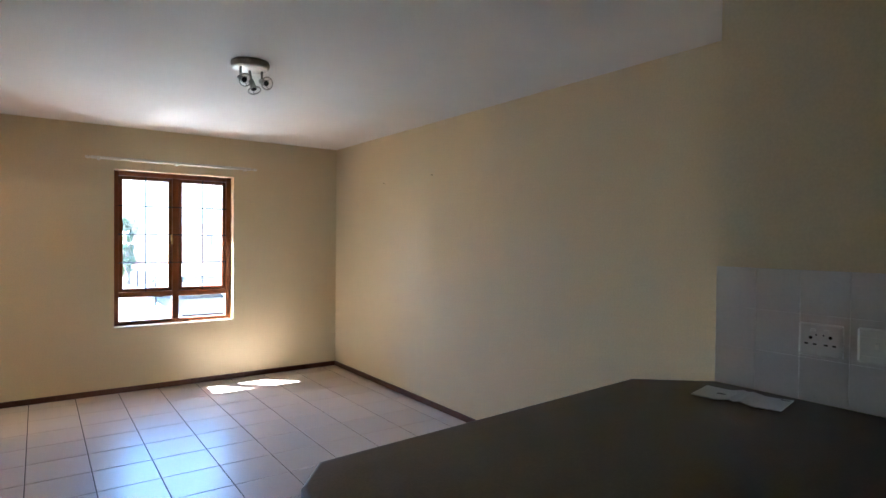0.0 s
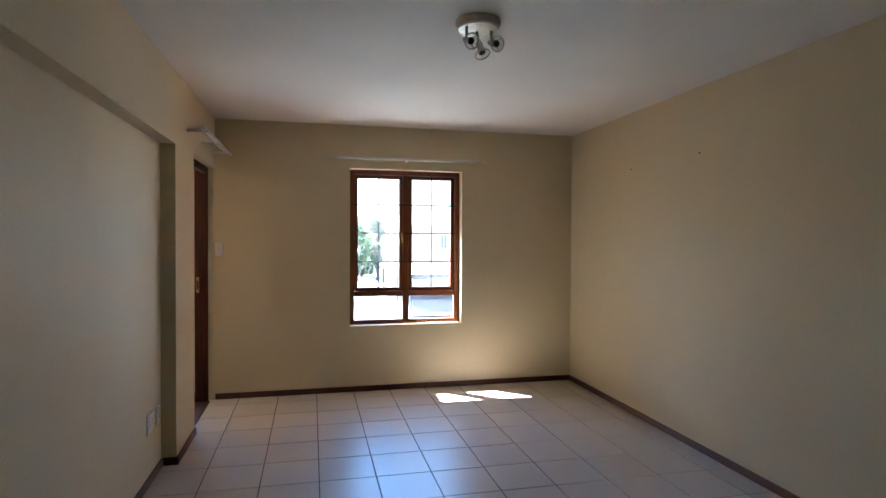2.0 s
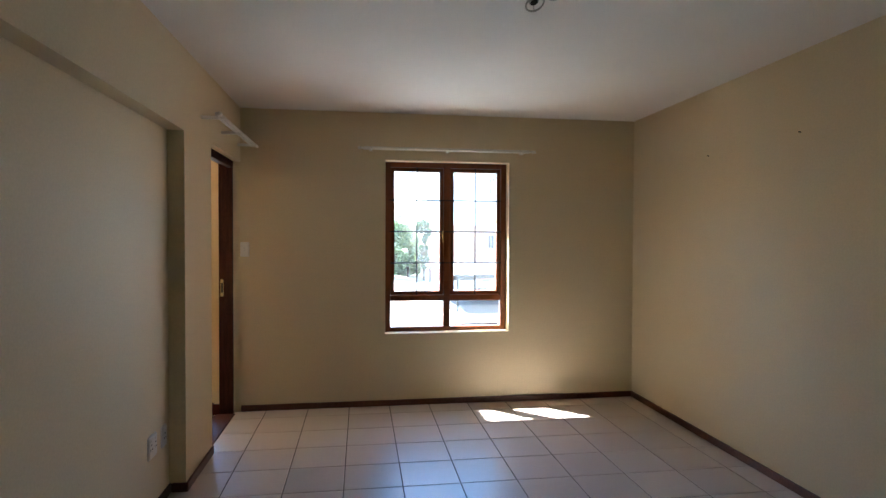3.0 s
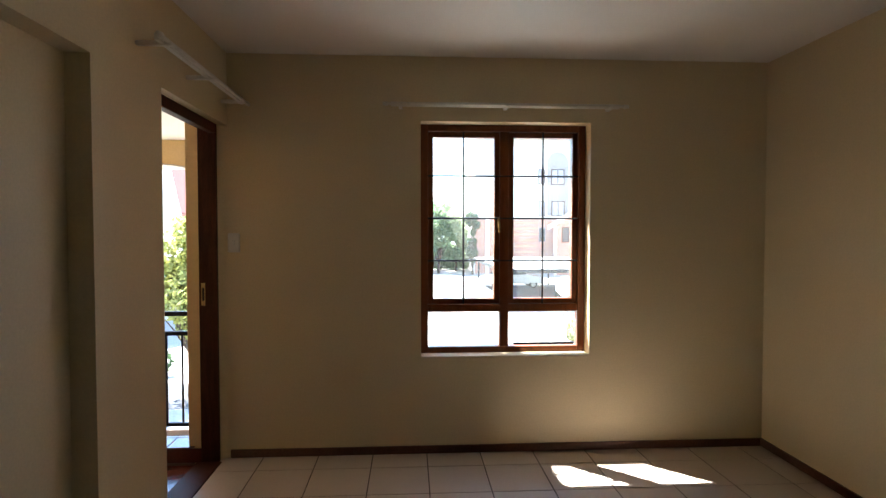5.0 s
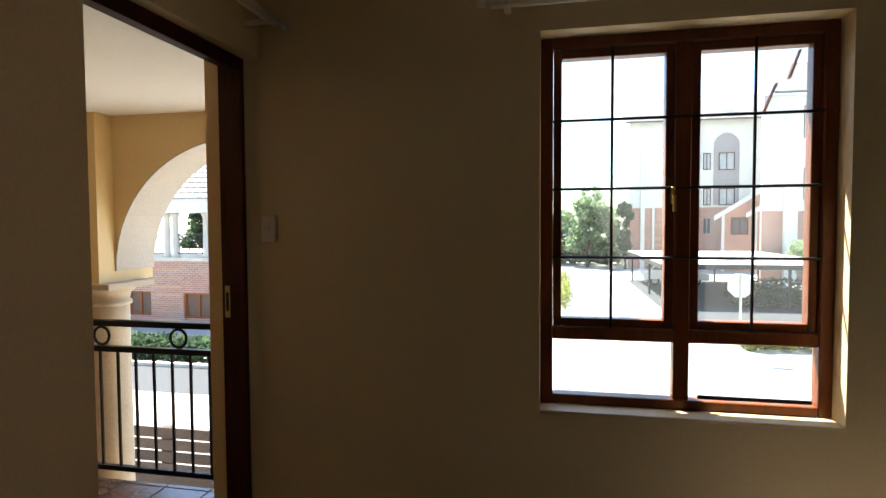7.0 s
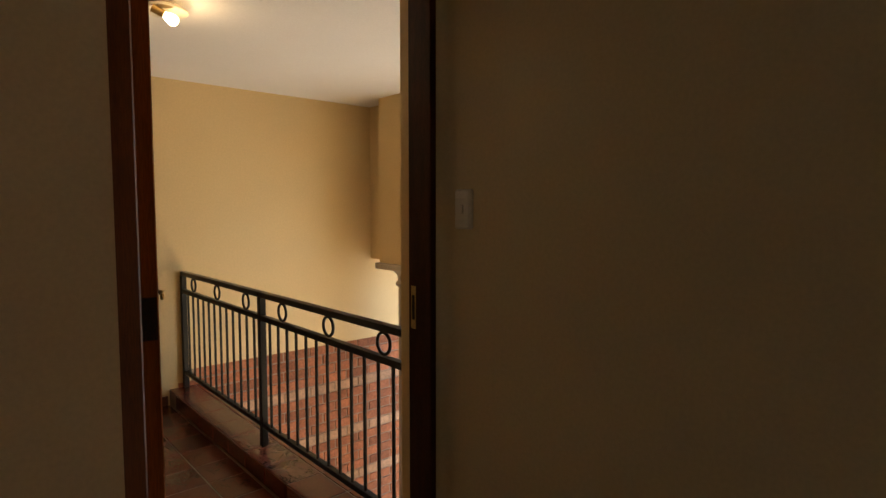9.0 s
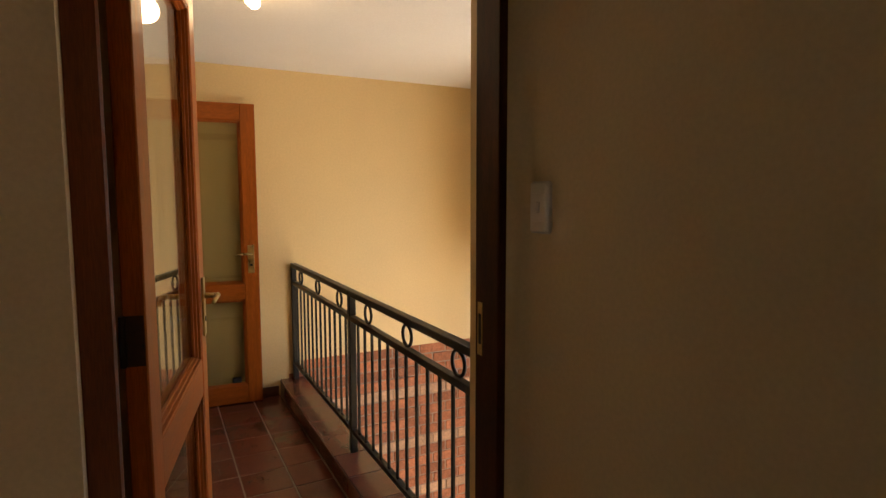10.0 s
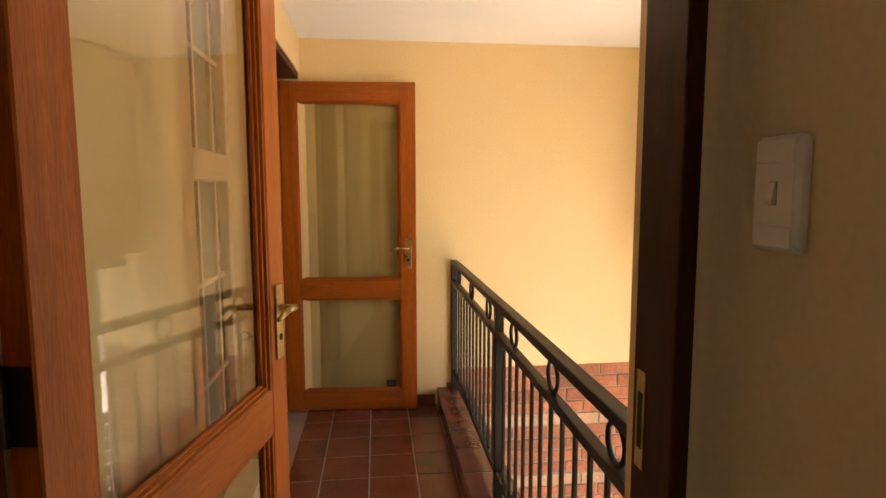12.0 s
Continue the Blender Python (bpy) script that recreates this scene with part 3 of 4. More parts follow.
curtain_track((0.025, 5.04, 2.234), 1.455, 0, "white double curtain track on the wall above the window", 0.06)
curtain_track((-0.893, 3.87, 2.235), 1.18, 90, "white double curtain track on the wall above the door", 0.105)


def ceiling_lamp(at):
    t = thing("ceiling_spotlight", at, "old nickel three-spot ceiling light without shades", "ceiling light")
    bm = bmesh.new()
    lathe(bm, (0, 0, 0), [(0.108, 0.0), (0.112, -0.012), (0.106, -0.034), (0.095, -0.042), (0.03, -0.046)], 40)
    bmesh.ops.recalc_face_normals(bm, faces=bm.faces)
    part("base", bm, NICKEL, t, smooth=False)
    for p, q, d in (((-0.065, -0.03, -0.04), (-0.07, -0.04, -0.112), (0.2, -0.85, -0.35)),
                    ((0.07, 0.0, -0.04), (0.064, -0.015, -0.108), (0.22, -0.85, -0.3)),
                    ((0.0, 0.02, -0.04), (0.005, -0.01, -0.118), (0.15, -0.4, -0.85))):
        p, q, d = Vector(p), Vector(q), Vector(d).normalized()
        side = d.cross(Vector((0, 0, 1))).normalized()
        arm = part("arm", rod(rod(bmesh.new(), p, q, 0.007, 10), q - side * 0.016, q + side * 0.016, 0.008, 10), NICKEL, t, smooth=True)
        sp = part("spot", rod(bmesh.new(), q - d * 0.012, q + d * 0.05, 0.014, 14, 0.019), NICKEL, t, "nickel lamp holder", True)
        part("holder_face", rod(bmesh.new(), q + d * 0.0505, q + d * 0.052, 0.015, 14), GAP, sp)
        part("ring", torus(bmesh.new(), q + d * 0.06, d, 0.036, 0.0038, 28, 8), NICKEL, sp, "open metal shade ring", True)
        for k in range(3):
            r = side * math.cos(2.1 * k) + d.cross(side) * math.sin(2.1 * k)
            part("ring_stay", rod(bmesh.new(), q + d * 0.04 + r * 0.016, q + d * 0.06 + r * 0.033, 0.0022, 6), NICKEL, sp)
    return t


ceiling_lamp((0.655, 2.345, H))


def nail(y, z):
    bm = bmesh.new()
    rod(bm, (0, 0, 0), (-0.012, 0, 0.002), 0.004, 8)
    ob = tagged(new("wall_plug", mesh_of("wall_plug", bm, GAP)), "small dark screw plug in the cream wall", "wall plug")
    ob.location = (XR, y, z)


nail(3.96, 2.07)
nail(3.095, 2.083)


# ---------------------------------------------------------------- kitchen counter
def worktop():
    pts = [(0.13, -0.42), (0.10, 0.06), (0.13, 0.19), (0.225, 0.31), (1.70, 0.41), (XK, YKIT), (XK, -1.7), (1.25, -1.7), (1.05, -0.98), (0.6, -0.52)]
    wt = thing("worktop", (0, 0, ZT - 0.038), "dark grey-brown laminate kitchen worktop with cut corners", "worktop")
    bm = prism(bmesh.new(), [(x, y, 0.014) for x, y in pts], (0, 0, 0.024))
    top = [e for e in bm.edges if min(e.verts[0].co.z, e.verts[1].co.z) > 0.03]
    bmesh.ops.bevel(bm, geom=top, offset=0.012, segments=4, affect="EDGES", profile=0.5)
    part("top", bm, SLATE, wt)
    part("edge_band", prism(bmesh.new(), [(x, y, 0.0) for x, y in pts], (0, 0, 0.0135)), SLATE, wt)
    base = thing("kitchen_cabinet", (0.2, -0.36, 0), "cream board kitchen base unit under the dark worktop", "cabinet")
    part("body", bx(bmesh.new(), 0.0, 0.0, 0.1, XK - 0.205, 0.5, ZT - 0.039, 0.002), CABINET, base)
    part("plinth", bx(bmesh.new(), 0.03, 0.05, 0.0, XK - 0.205, 0.46, 0.1), SKIRT, base)
    base = thing("kitchen_cabinet", (1.3, -1.68, 0), "cream board kitchen base unit beside the wall", "cabinet")
    part("body", bx(bmesh.new(), 0.0, 0.0, 0.1, XK - 1.305, 1.3, ZT - 0.039, 0.002), CABINET, base)
    part("plinth", bx(bmesh.new(), 0.05, 0.0, 0.0, XK - 1.305, 1.3, 0.1), SKIRT, base)


worktop()


def booklet():
    t = thing("booklet", (1.772, -0.026, ZT + 0.0005), "white open paper booklet lying on the worktop", "booklet", turn=-79.5)
    for s in (-1, 1):
        bm = bmesh.new()
        n = 8
        rows = []
        for i in range(n + 1):
            u = i / n
            z = 0.002 + 0.010 * math.exp(-((u - 0.12) / 0.16) ** 2) + 0.004 * u * u
            rows.append([bm.verts.new((s * u * 0.153, y, z + dz)) for dz in (0.0, 0.003) for y in (-0.09, 0.09)])
        for a, b in zip(rows, rows[1:]):
            for q in ((0, 1), (1, 3), (3, 2), (2, 0)):
                bm.faces.new((a[q[0]], a[q[1]], b[q[1]], b[q[0]]))
        bm.faces.new([rows[0][i] for i in (0, 1, 3, 2)])
        bm.faces.new([rows[-1][i] for i in (0, 2, 3, 1)])
        bmesh.ops.recalc_face_normals(bm, faces=bm.faces)
        part("page", bm, PAPER, t)
    part("print_mark", bx(bmesh.new(), -0.085, -0.012, 0.0078, -0.055, 0.004, 0.0086), INK, t)
    part("print_mark", bx(bmesh.new(), 0.115, 0.065, 0.0078, 0.148, 0.075, 0.0086), INK, t)


booklet()

# ---------------------------------------------------------------- landing and stairwell
ZL, XF, YK0, YK1, ZK, YR, ZC = -0.022, -3.95, 5.042, 5.255, 0.09, 5.155, 2.27
ZB = 0.21                               # top of the brickwork in the stairwell
YS = 4.225                                # south wall of the landing
landing = solid("floor_landing", bx(bmesh.new(), XF - 0.1, YS - 0.9, -0.3, -1.2, YK1, ZL - 0.003), TGROUT, "terracotta tiled landing floor outside the door", "floor")
kerb = solid("kerb_landing", bx(bmesh.new(), XF, YK0 + 0.004, ZL - 0.1, -1.21, YK1, ZK - 0.003), TGROUT, "terracotta tiled kerb along the landing edge", "kerb")
solid("ceiling_landing", bx(bmesh.new(), XF - 0.2, YS - 1.2, ZC, -1.21, 7.3, ZC + 0.2), LCEIL, "white plastered ceiling above the landing", "ceiling")
bm = bmesh.new()
bx(bm, XF - 0.22, YS - 1.0, ZB, XF, 7.2, ZC)
bx(bm, XF - 0.22, YS - 1.0, -0.3, XF, 5.195, ZB)
far = solid("wall_landing_end", bm, OCHRE, "ochre painted end wall above brickwork", "wall")
NDX = -2.92                              # near side of the neighbouring doorway
bm = bmesh.new()
holed(bm, "y", YS - 0.2, YS, XF, -1.21, ZL - 0.1, ZC, [(-3.94, NDX, ZL - 0.05, 2.06), (-2.64, -1.87, 0.3, 2.2)])
solid("wall_landing_side", bm, OCHRE, "ochre painted landing wall with a neighbouring doorway", "wall")
solid("wall_neighbour_hall", bx(bmesh.new(), -4.2, YS - 1.2, ZL - 0.1, -2.75, YS - 0.9, ZC), PAINT, "plain cream wall behind the neighbouring doorway", "wall")
solid("wall_neighbour_side", bx(bmesh.new(), -2.75, YS - 1.2, ZL - 0.1, -1.4, YS - 0.2, ZC), PAINT, "plain cream side wall of the neighbouring hall", "wall")
solid("skirting_landing", bx(bmesh.new(), XF, YS, ZL, XF + 0.012, YK0 - 0.01, ZL + 0.07, 0.002), SKIRT, "dark skirting at the end of the landing", "skirting")
bw = solid("wall_brick", bx(bmesh.new(), XF - 0.22, 5.2, -2.75, XF - 0.008, 7.2, ZB - 0.004), MORTAR, "orange face-brick wall of the stairwell", "wall")
leaf("door_2", (-3.93, 4.1, ZL + 0.005), 86.0, -1, "open glazed red-brown neighbouring door against the end wall", False)
nf = thing("door_frame_2", (-3.94, YS - 0.12, ZL), "red-brown wooden frame of the neighbouring doorway", "door frame", kind="structure")
part("jamb", bx(bmesh.new(), 0.001, -0.075, 0, 0.03, -0.012, 2.08, 0.004, 2), DARKWOOD, nf)
part("jamb", bx(bmesh.new(), NDX + 3.911, 0, 0, NDX + 3.939, 0.115, 2.08, 0.004, 2), DARKWOOD, nf)
part("head", bx(bmesh.new(), 0.0305, 0, 2.045, NDX + 3.9105, 0.115, 2.08, 0.004, 2), DARKWOOD, nf)
bm = bmesh.new()
bx(bm, -0.03, 0, 0, 0.03, 0.035, 0.05, 0.008, 2)
ob = tagged(new("door_stop", mesh_of("door_stop", bm, GAP)), "small dark rubber door stop on the end wall", "door stop")
ob.matrix_basis = pose(XF + 0.005, 4.75, 0.105, 0, 0, -90)


def landing_window():
    t = thing("window_2", (-2.64, YS - 0.16, 0.3), "dim curtained cottage-pane window set into the landing wall", "window", kind="structure")
    w, h = 0.77, 1.9
    bm = bmesh.new()
    for q in ((0, 0, 0.05, h), (w - 0.05, 0, w, h), (0.05, h - 0.05, w - 0.05, h), (0.05, 0, w - 0.05, 0.05)):
        bx(bm, q[0], 0, q[1], q[2], 0.06, q[3], 0.003)
    part("window_frame", bm, PALEWOOD, t)
    part("transom", bx(bmesh.new(), 0.05, 0.002, 1.10, w - 0.05, 0.064, 1.20, 0.006), PALEWOOD, t)
    for x in (0.14, 0.33, 0.52):
        for z0, z1 in ((0.05, 1.10), (1.20, h - 0.05)):
            part("glazing_bar", bx(bmesh.new(), x - 0.009, 0.012, z0, x + 0.009, 0.04, z1, 0.002), PALEWOOD, t)
    for z in (0.42, 0.76, 1.52):
        part("glazing_bar", bx(bmesh.new(), 0.05, 0.014, z - 0.009, w - 0.05, 0.038, z + 0.009, 0.002), PALEWOOD, t)
    part("pane", bx(bmesh.new(), 0.04, 0.02, 0.04, w - 0.04, 0.026, h - 0.04), BLIND, t)


landing_window()


def arch_wall():
    y0, y1, cx, a, spring, b = 6.77, 7.2, -2.16, 1.09, 1.02, 1.04
    bm = bmesh.new()
    n = 28
    low = [(cx - a * math.cos(math.pi * i / n), spring + b * math.sin(math.pi * i / n)) for i in range(n + 1)]
    top = ZC
    for (x0, z0), (x1, z1) in zip(low, low[1:]):
        v = [bm.verts.new(p) for p in ((x0, y0, z0), (x1, y0, z1), (x1, y0, top), (x0, y0, top), (x0, y1, z0), (x1, y1, z1), (x1, y1, top), (x0, y1, top))]
        for q in ((0, 1, 2, 3), (5, 4, 7, 6), (4, 5, 1, 0)):
            bm.faces.new([v[i] for i in q])
    bmesh.ops.remove_doubles(bm, verts=bm.verts, dist=1e-5)
    bx(bm, XF, y0, 0.93, cx - a, y1, top)
    bx(bm, cx + a, y0, -2.75, -0.6, y1, top)
    solid("wall_arch", bm, OCHRE, "ochre wall with a wide round arch above the stairs", "wall")
    bm = bmesh.new()
    for (x0, z0), (x1, z1) in zip(low, low[1:]):
        k = 0.012
        def inn(x, z):
            dx, dz = cx - x, spring - z
            L = max(1e-6, math.hypot(dx, dz))
            return x + dx / L * k, z + dz / L * k
        p, q = inn(x0, z0), inn(x1, z1)
        v = [bm.verts.new(c) for c in ((x0, y0 - 0.002, z0), (x1, y0 - 0.002, z1), (q[0], y0 - 0.002, q[1]), (p[0], y0 - 0.002, p[1]),
                                       (x0, y1 + 0.002, z0), (x1, y1 + 0.002, z1), (q[0], y1 + 0.002, q[1]), (p[0], y1 + 0.002, p[1]))]
        for f in ((0, 1, 2, 3), (7, 6, 5, 4), (3, 2, 6, 7)):
            bm.faces.new([v[i] for i in f])
    bmesh.ops.remove_doubles(bm, verts=bm.verts, dist=1e-5)
    bmesh.ops.recalc_face_normals(bm, faces=bm.faces)
    solid("trim_arch", bm, PLASTER, "grey plaster lining of the arch", "arch lining")
    solid("wall_pier", bx(bmesh.new(), -3.57, 6.6, 0.93, -3.25, 6.77, ZC), OCHRE, "ochre square pier above the column", "pier")


arch_wall()


def column():
    t = thing("column", (-3.37, 6.83, -2.75), "pale round plaster column with a moulded capital", "column")
    zt = 0.93 + 2.75
    bm = bmesh.new()
    lathe(bm, (0, 0, 0), [(0.19, 0.0), (0.19, 0.12), (0.16, 0.16), (0.155, 0.2), (0.15, zt - 0.3), (0.15, zt - 0.12)], 32)
    bmesh.ops.recalc_face_normals(bm, faces=bm.faces)
    part("shaft", bm, COLUMNP, t, smooth=True)
    bm = bmesh.new()
    lathe(bm, (0, 0, 0), [(0.15, zt - 0.2), (0.17, zt - 0.19), (0.172, zt - 0.165), (0.152, zt - 0.15), (0.16, zt - 0.1), (0.2, zt - 0.06), (0.215, zt - 0.05)], 32)
    bmesh.ops.recalc_face_normals(bm, faces=bm.faces)
    part("capital", bm, COLUMNP, t, smooth=True)
    part("abacus", bx(bmesh.new(), -0.23, -0.26, zt - 0.052, 0.23, 0.26, zt - 0.001, 0.006), COLUMNP, t, "square plaster capital slab")


column()
solid("wall_stair_side", bx(bmesh.new(), -0.9, YW + 0.22, -2.75, -0.65, 6.77, ZC + 0.2), OCHRE, "ochre side wall of the stairwell", "wall")
solid("wall_below", bx(bmesh.new(), XF, YK1 - 0.02, -2.75, -0.9, YK1, -0.2), MORTAR, "brick edge below the landing", "wall")
# Unseen wall, added to block light that would reach the west wall
solid("wall_shade", bx(bmesh.new(), 2.62, YW + 0.22, -2.75, 2.9, 7.75, 8.6), DARKBRICK, "unseen dark brick wall added to cut light on the west wall", "wall")
# Unseen slab, sized to clip the left side of the indoor sun patch
solid("roof_sun_block", bx(bmesh.new(), XF - 0.3, 4.6, 3.72, -0.55, 7.6, 3.9), ROOFT, "unseen flat roof added to cut the left of the sun patch", "roof")
# Unseen overhang; its depth sets where the floor's sun patch ends
solid("roof_eaves_sun_cut", bx(bmesh.new(), -0.6, YW, 2.75, 8.0, 5.62, 2.87), SHEET, "unseen pale eaves board placed to cut the sun above the window", "eaves")
solid("wall_house", bx(bmesh.new(), -1.2, YW + 0.1, -2.75, 8.0, YW + 0.22, -0.13), FARBRICK, "brick outer wall below the room", "wall")


def railing():
    """One section between two posts, then the next."""
    for x0, x1, rings in ((-2.6, -1.213, (-1.473, -1.895, -2.35)), (-3.93, -2.6, (-2.81, -3.26, -3.705))):
        t = thing("railing", (x0, YR, ZK), "black painted iron railing with rings on the landing kerb", "railing", "landing railing")
        L = x1 - x0
        z = lambda v: v - ZK
        part("top_rail", bx(bmesh.new(), 0.0, -0.02, z(0.9), L, 0.02, z(0.93), 0.005, 2), IRON, t)
        part("lower_rail", bx(bmesh.new(), 0.0, -0.016, z(0.775), L, 0.016, z(0.803), 0.004, 2), IRON, t)
        part("bottom_rail", bx(bmesh.new(), 0.0, -0.014, z(0.19), L, 0.014, z(0.214), 0.003, 2), IRON, t)
        part("post", bx(bmesh.new(), -0.018, -0.018, -0.02, 0.018, 0.018, z(0.902), 0.003), IRON, t)
        if x1 > -2:
            part("post", bx(bmesh.new(), L - 0.018, -0.018, -0.02, L + 0.018, 0.018, z(0.902), 0.003), IRON, t)
        for r in rings:
            part("ring", torus(bmesh.new(), (r - x0, 0, z(0.8515)), (0, 1, 0), 0.0425, 0.007, 28, 8), IRON, t, smooth=True)
        n = round(L / 0.0995)
        rodmesh = mesh_of("baluster", bx(bmesh.new(), -0.006, -0.006, z(0.21), 0.006, 0.006, z(0.778), 0.0015), IRON)
        for i in range(1, n):
            piece("baluster", rodmesh, t, (L * i / n, 0, 0))


railing()


def landing_lamp():
    t = thing("ceiling_lamp", (-2.43, 4.67, ZC), "small brass ceiling lamp with a lit bulb and glass dish", "ceiling light")
    bm = bmesh.new()
    n = 36
    rows = []
    for r, z in ((0.03, -0.004), (0.06, -0.012), (0.088, -0.026), (0.098, -0.034), (0.095, -0.037), (0.058, -0.018), (0.03, -0.010)):
        rows.append([bm.verts.new(((r + (0.004 if k % 2 and r > 0.05 else 0)) * math.cos(2 * math.pi * k / n), (r + (0.004 if k % 2 and r > 0.05 else 0)) * math.sin(2 * math.pi * k / n), z)) for k in range(n)])
    for a, b in zip(rows, rows[1:]):
        for k in range(n):
            bm.faces.new((a[k], a[(k + 1) % n], b[(k + 1) % n], b[k]))
    part("shade", bm, DISH, t, "frosted ribbed glass dish", True)
    part("rose", lathe(bmesh.new(), (0, 0, 0), [(0.04, 0.0), (0.042, -0.01), (0.02, -0.016)], 20), BRASS, t)
    holder = part("lamp_holder", rod(bmesh.new(), (0.0, -0.05, -0.03), (0.012, -0.004, -0.052), 0.019, 14, 0.017), BRASS, t, "short brass lamp holder")
    bm = bmesh.new()
    bmesh.ops.create_uvsphere(bm, u_segments=18, v_segments=12, radius=0.025, matrix=Matrix.Translation((0.022, 0.026, -0.072)))
    rod(bm, (0.012, -0.004, -0.053), (0.018, 0.012, -0.064), 0.014, 14, 0.022)
    part("bulb", bm, BULB, holder, "lit warm bulb", True)


landing_lamp()
glow = bpy.data.lights.new("bulb_light", "POINT")
glow.energy, glow.color, glow.shadow_soft_size = 0.42, (1.0, 0.72, 0.42), 0.05
new("bulb_light", glow).location = (-2.39, 4.71, ZC - 0.14)

# ---------------------------------------------------------------- outdoors
ZG = -2.75
solid("ground", bx(bmesh.new(), -500, -100, ZG - 0.2, 500, 900, ZG), PAVING, "sunlit pale concrete paved yard", "ground")
# Asphalt strip by the hedge; its shade is painted in as darker colour
solid("road", bx(bmesh.new(), -40, 15.0, ZG + 0.002, -4.6, 17.2, ZG + 0.008), ASPHALT, "grey asphalt drive beside the hedge with shade in its colour", "road")
solid("pavement_carport", bx(bmesh.new(), 5.2, 28.5, ZG + 0.002, 13.5, 46, ZG + 0.008), ASPHALT, "grey asphalt parking bays under the carport", "parking")
for a in (-40, -34, -28, -22, -16, -12):
    solid("kerb", bx(bmesh.new(), a, 17.2, ZG, a + (5.98 if a < -16 else 3.98), 17.35, ZG + 0.13, 0.02), PLASTER, "pale concrete kerb by the hedge", "kerb")


def leaves(name, parent, centres, radii, n, size, mat, seed, at=(0, 0, 0)):
    rng = np.random.default_rng(seed)
    verts, faces = [], []
    for i in range(n):
        k = rng.integers(len(centres))
        d = rng.normal(size=3)
        d /= np.linalg.norm(d)
        p = np.array(centres[k]) + d * np.array(radii[k]) * rng.uniform(0.45, 1.05) ** 0.6
        u = rng.normal(size=3)
        u /= np.linalg.norm(u)
        v = np.cross(u, rng.normal(size=3))
        v /= np.linalg.norm(v)
        s = size * rng.uniform(0.6, 1.4)
        b = len(verts)
        verts += [tuple(p - u * s), tuple(p + v * s * 0.45), tuple(p + u * s), tuple(p - v * s * 0.45)]
        faces.append((b, b + 1, b + 2, b + 3))
    me = bpy.data.meshes.new(name)
    me.from_pydata(verts, [], faces)
    me.materials.append(mat)
    ob = new(name, me)
    if parent:
        ob.parent = parent
    return ob


def tree(name, at, height, spread, base, mat, seed, label, n=2600, size=0.12, flat=1.0):
    """Tapered trunk, forked limbs, and clumps of leaves at the limb ends."""
    rng = random.Random(seed)
    t = thing(name, at, label, "tree")
    bm = bmesh.new()
    rod(bm, (0, 0, 0), (0.05, 0.03, base), 0.05 * height / 2.5, 10, 0.032 * height / 2.5)
    centres, radii = [], []
    for i in range(22):
        a = 2 * math.pi * i / 11 + rng.uniform(-0.3, 0.3)
        rr = spread * rng.uniform(0.1, 0.8)
        z = base + (height - base) * rng.uniform(0.15, 0.9)
        tip = Vector((rr * math.cos(a), rr * math.sin(a), z))
        mid = Vector((tip.x * 0.4, tip.y * 0.4, base + (z - base) * 0.45))
        rod(bm, (0.05, 0.03, base * 0.9), mid, 0.018 * height / 2.5, 7, 0.012 * height / 2.5)
        rod(bm, mid, tip, 0.012 * height / 2.5, 6, 0.004)
        centres.append(tuple(tip))
        q = spread * rng.uniform(0.25, 0.42)
        radii.append((q, q, q * flat * rng.uniform(0.7, 1.1)))
    part("trunk", bm, BARK, t)
    leaves("crown", t, centres, radii, n, size, mat, seed)


def hedge(name, x0, x1, y0, y1, h, mat, seed, label, n, size=0.10):
    rng = random.Random(seed)
    cs, rs = [], []
    k = max(3, int(max(x1 - x0, y1 - y0) / 0.5))
    for i in range(k):
        u = (i + 0.5) / k
        x, y = (x0 + (x1 - x0) * u, (y0 + y1) / 2) if x1 - x0 > y1 - y0 else ((x0 + x1) / 2, y0 + (y1 - y0) * u)
        cs.append((x + rng.uniform(-.1, .1), y + rng.uniform(-.1, .1), ZG + h * 0.48))
        rs.append((0.5 if x1 - x0 > y1 - y0 else (x1 - x0) / 2, (y1 - y0) / 2 if x1 - x0 > y1 - y0 else 0.5, h * rng.uniform(0.44, 0.56)))
    ob = leaves(name, None, cs, rs, n, size, mat, seed)
    tagged(ob, label, "hedge", "", "stuff")


hedge("hedge", -26, -7.0, 17.5, 18.6, 0.8, LEAFD, 5, "low dark clipped hedge along the brick building", 12000)
hedge("hedge", 8.6, 13.5, 32.0, 34.0, 1.5, LEAFD, 6, "dark green shrubs beside the carport", 2600)
hedge("hedge", 6.3, 8.6, 22.2, 23.6, 0.75, LEAFY, 7, "low yellow-green border shrubs at the paving edge", 1500)
hedge("hedge", 0.0, 0.9, 30, 38, 1.4, LEAFY, 8, "straggly light green shrubs beside the drive", 1400)
hedge("hedge", -6.0, 6.4, 62, 64, 2.9, LEAF, 9, "green bushes at the end of the drive", 9000, 0.2)
solid("wall_boundary", bx(bmesh.new(), -14, 66, ZG, 6.6, 66.25, ZG + 2.0, 0.02), FENCEW, "brown boundary wall behind the bushes", "wall")
tree("tree", (-5.4, 16.0, ZG), 4.6, 1.5, 1.1, LEAFY, 11, "sunlit yellow-green young tree beside the drive", 6500, 0.085)
tree("tree", (3.0, 58.0, ZG), 7.5, 2.7, 1.2, LEAF, 12, "tall green tree at the end of the drive", 9000, 0.17)
tree("tree", (6.2, 56.0, ZG), 7.0, 0.8, 0.5, LEAFD, 13, "narrow dark green conifer near the building", 3000, 0.14, 1.6)
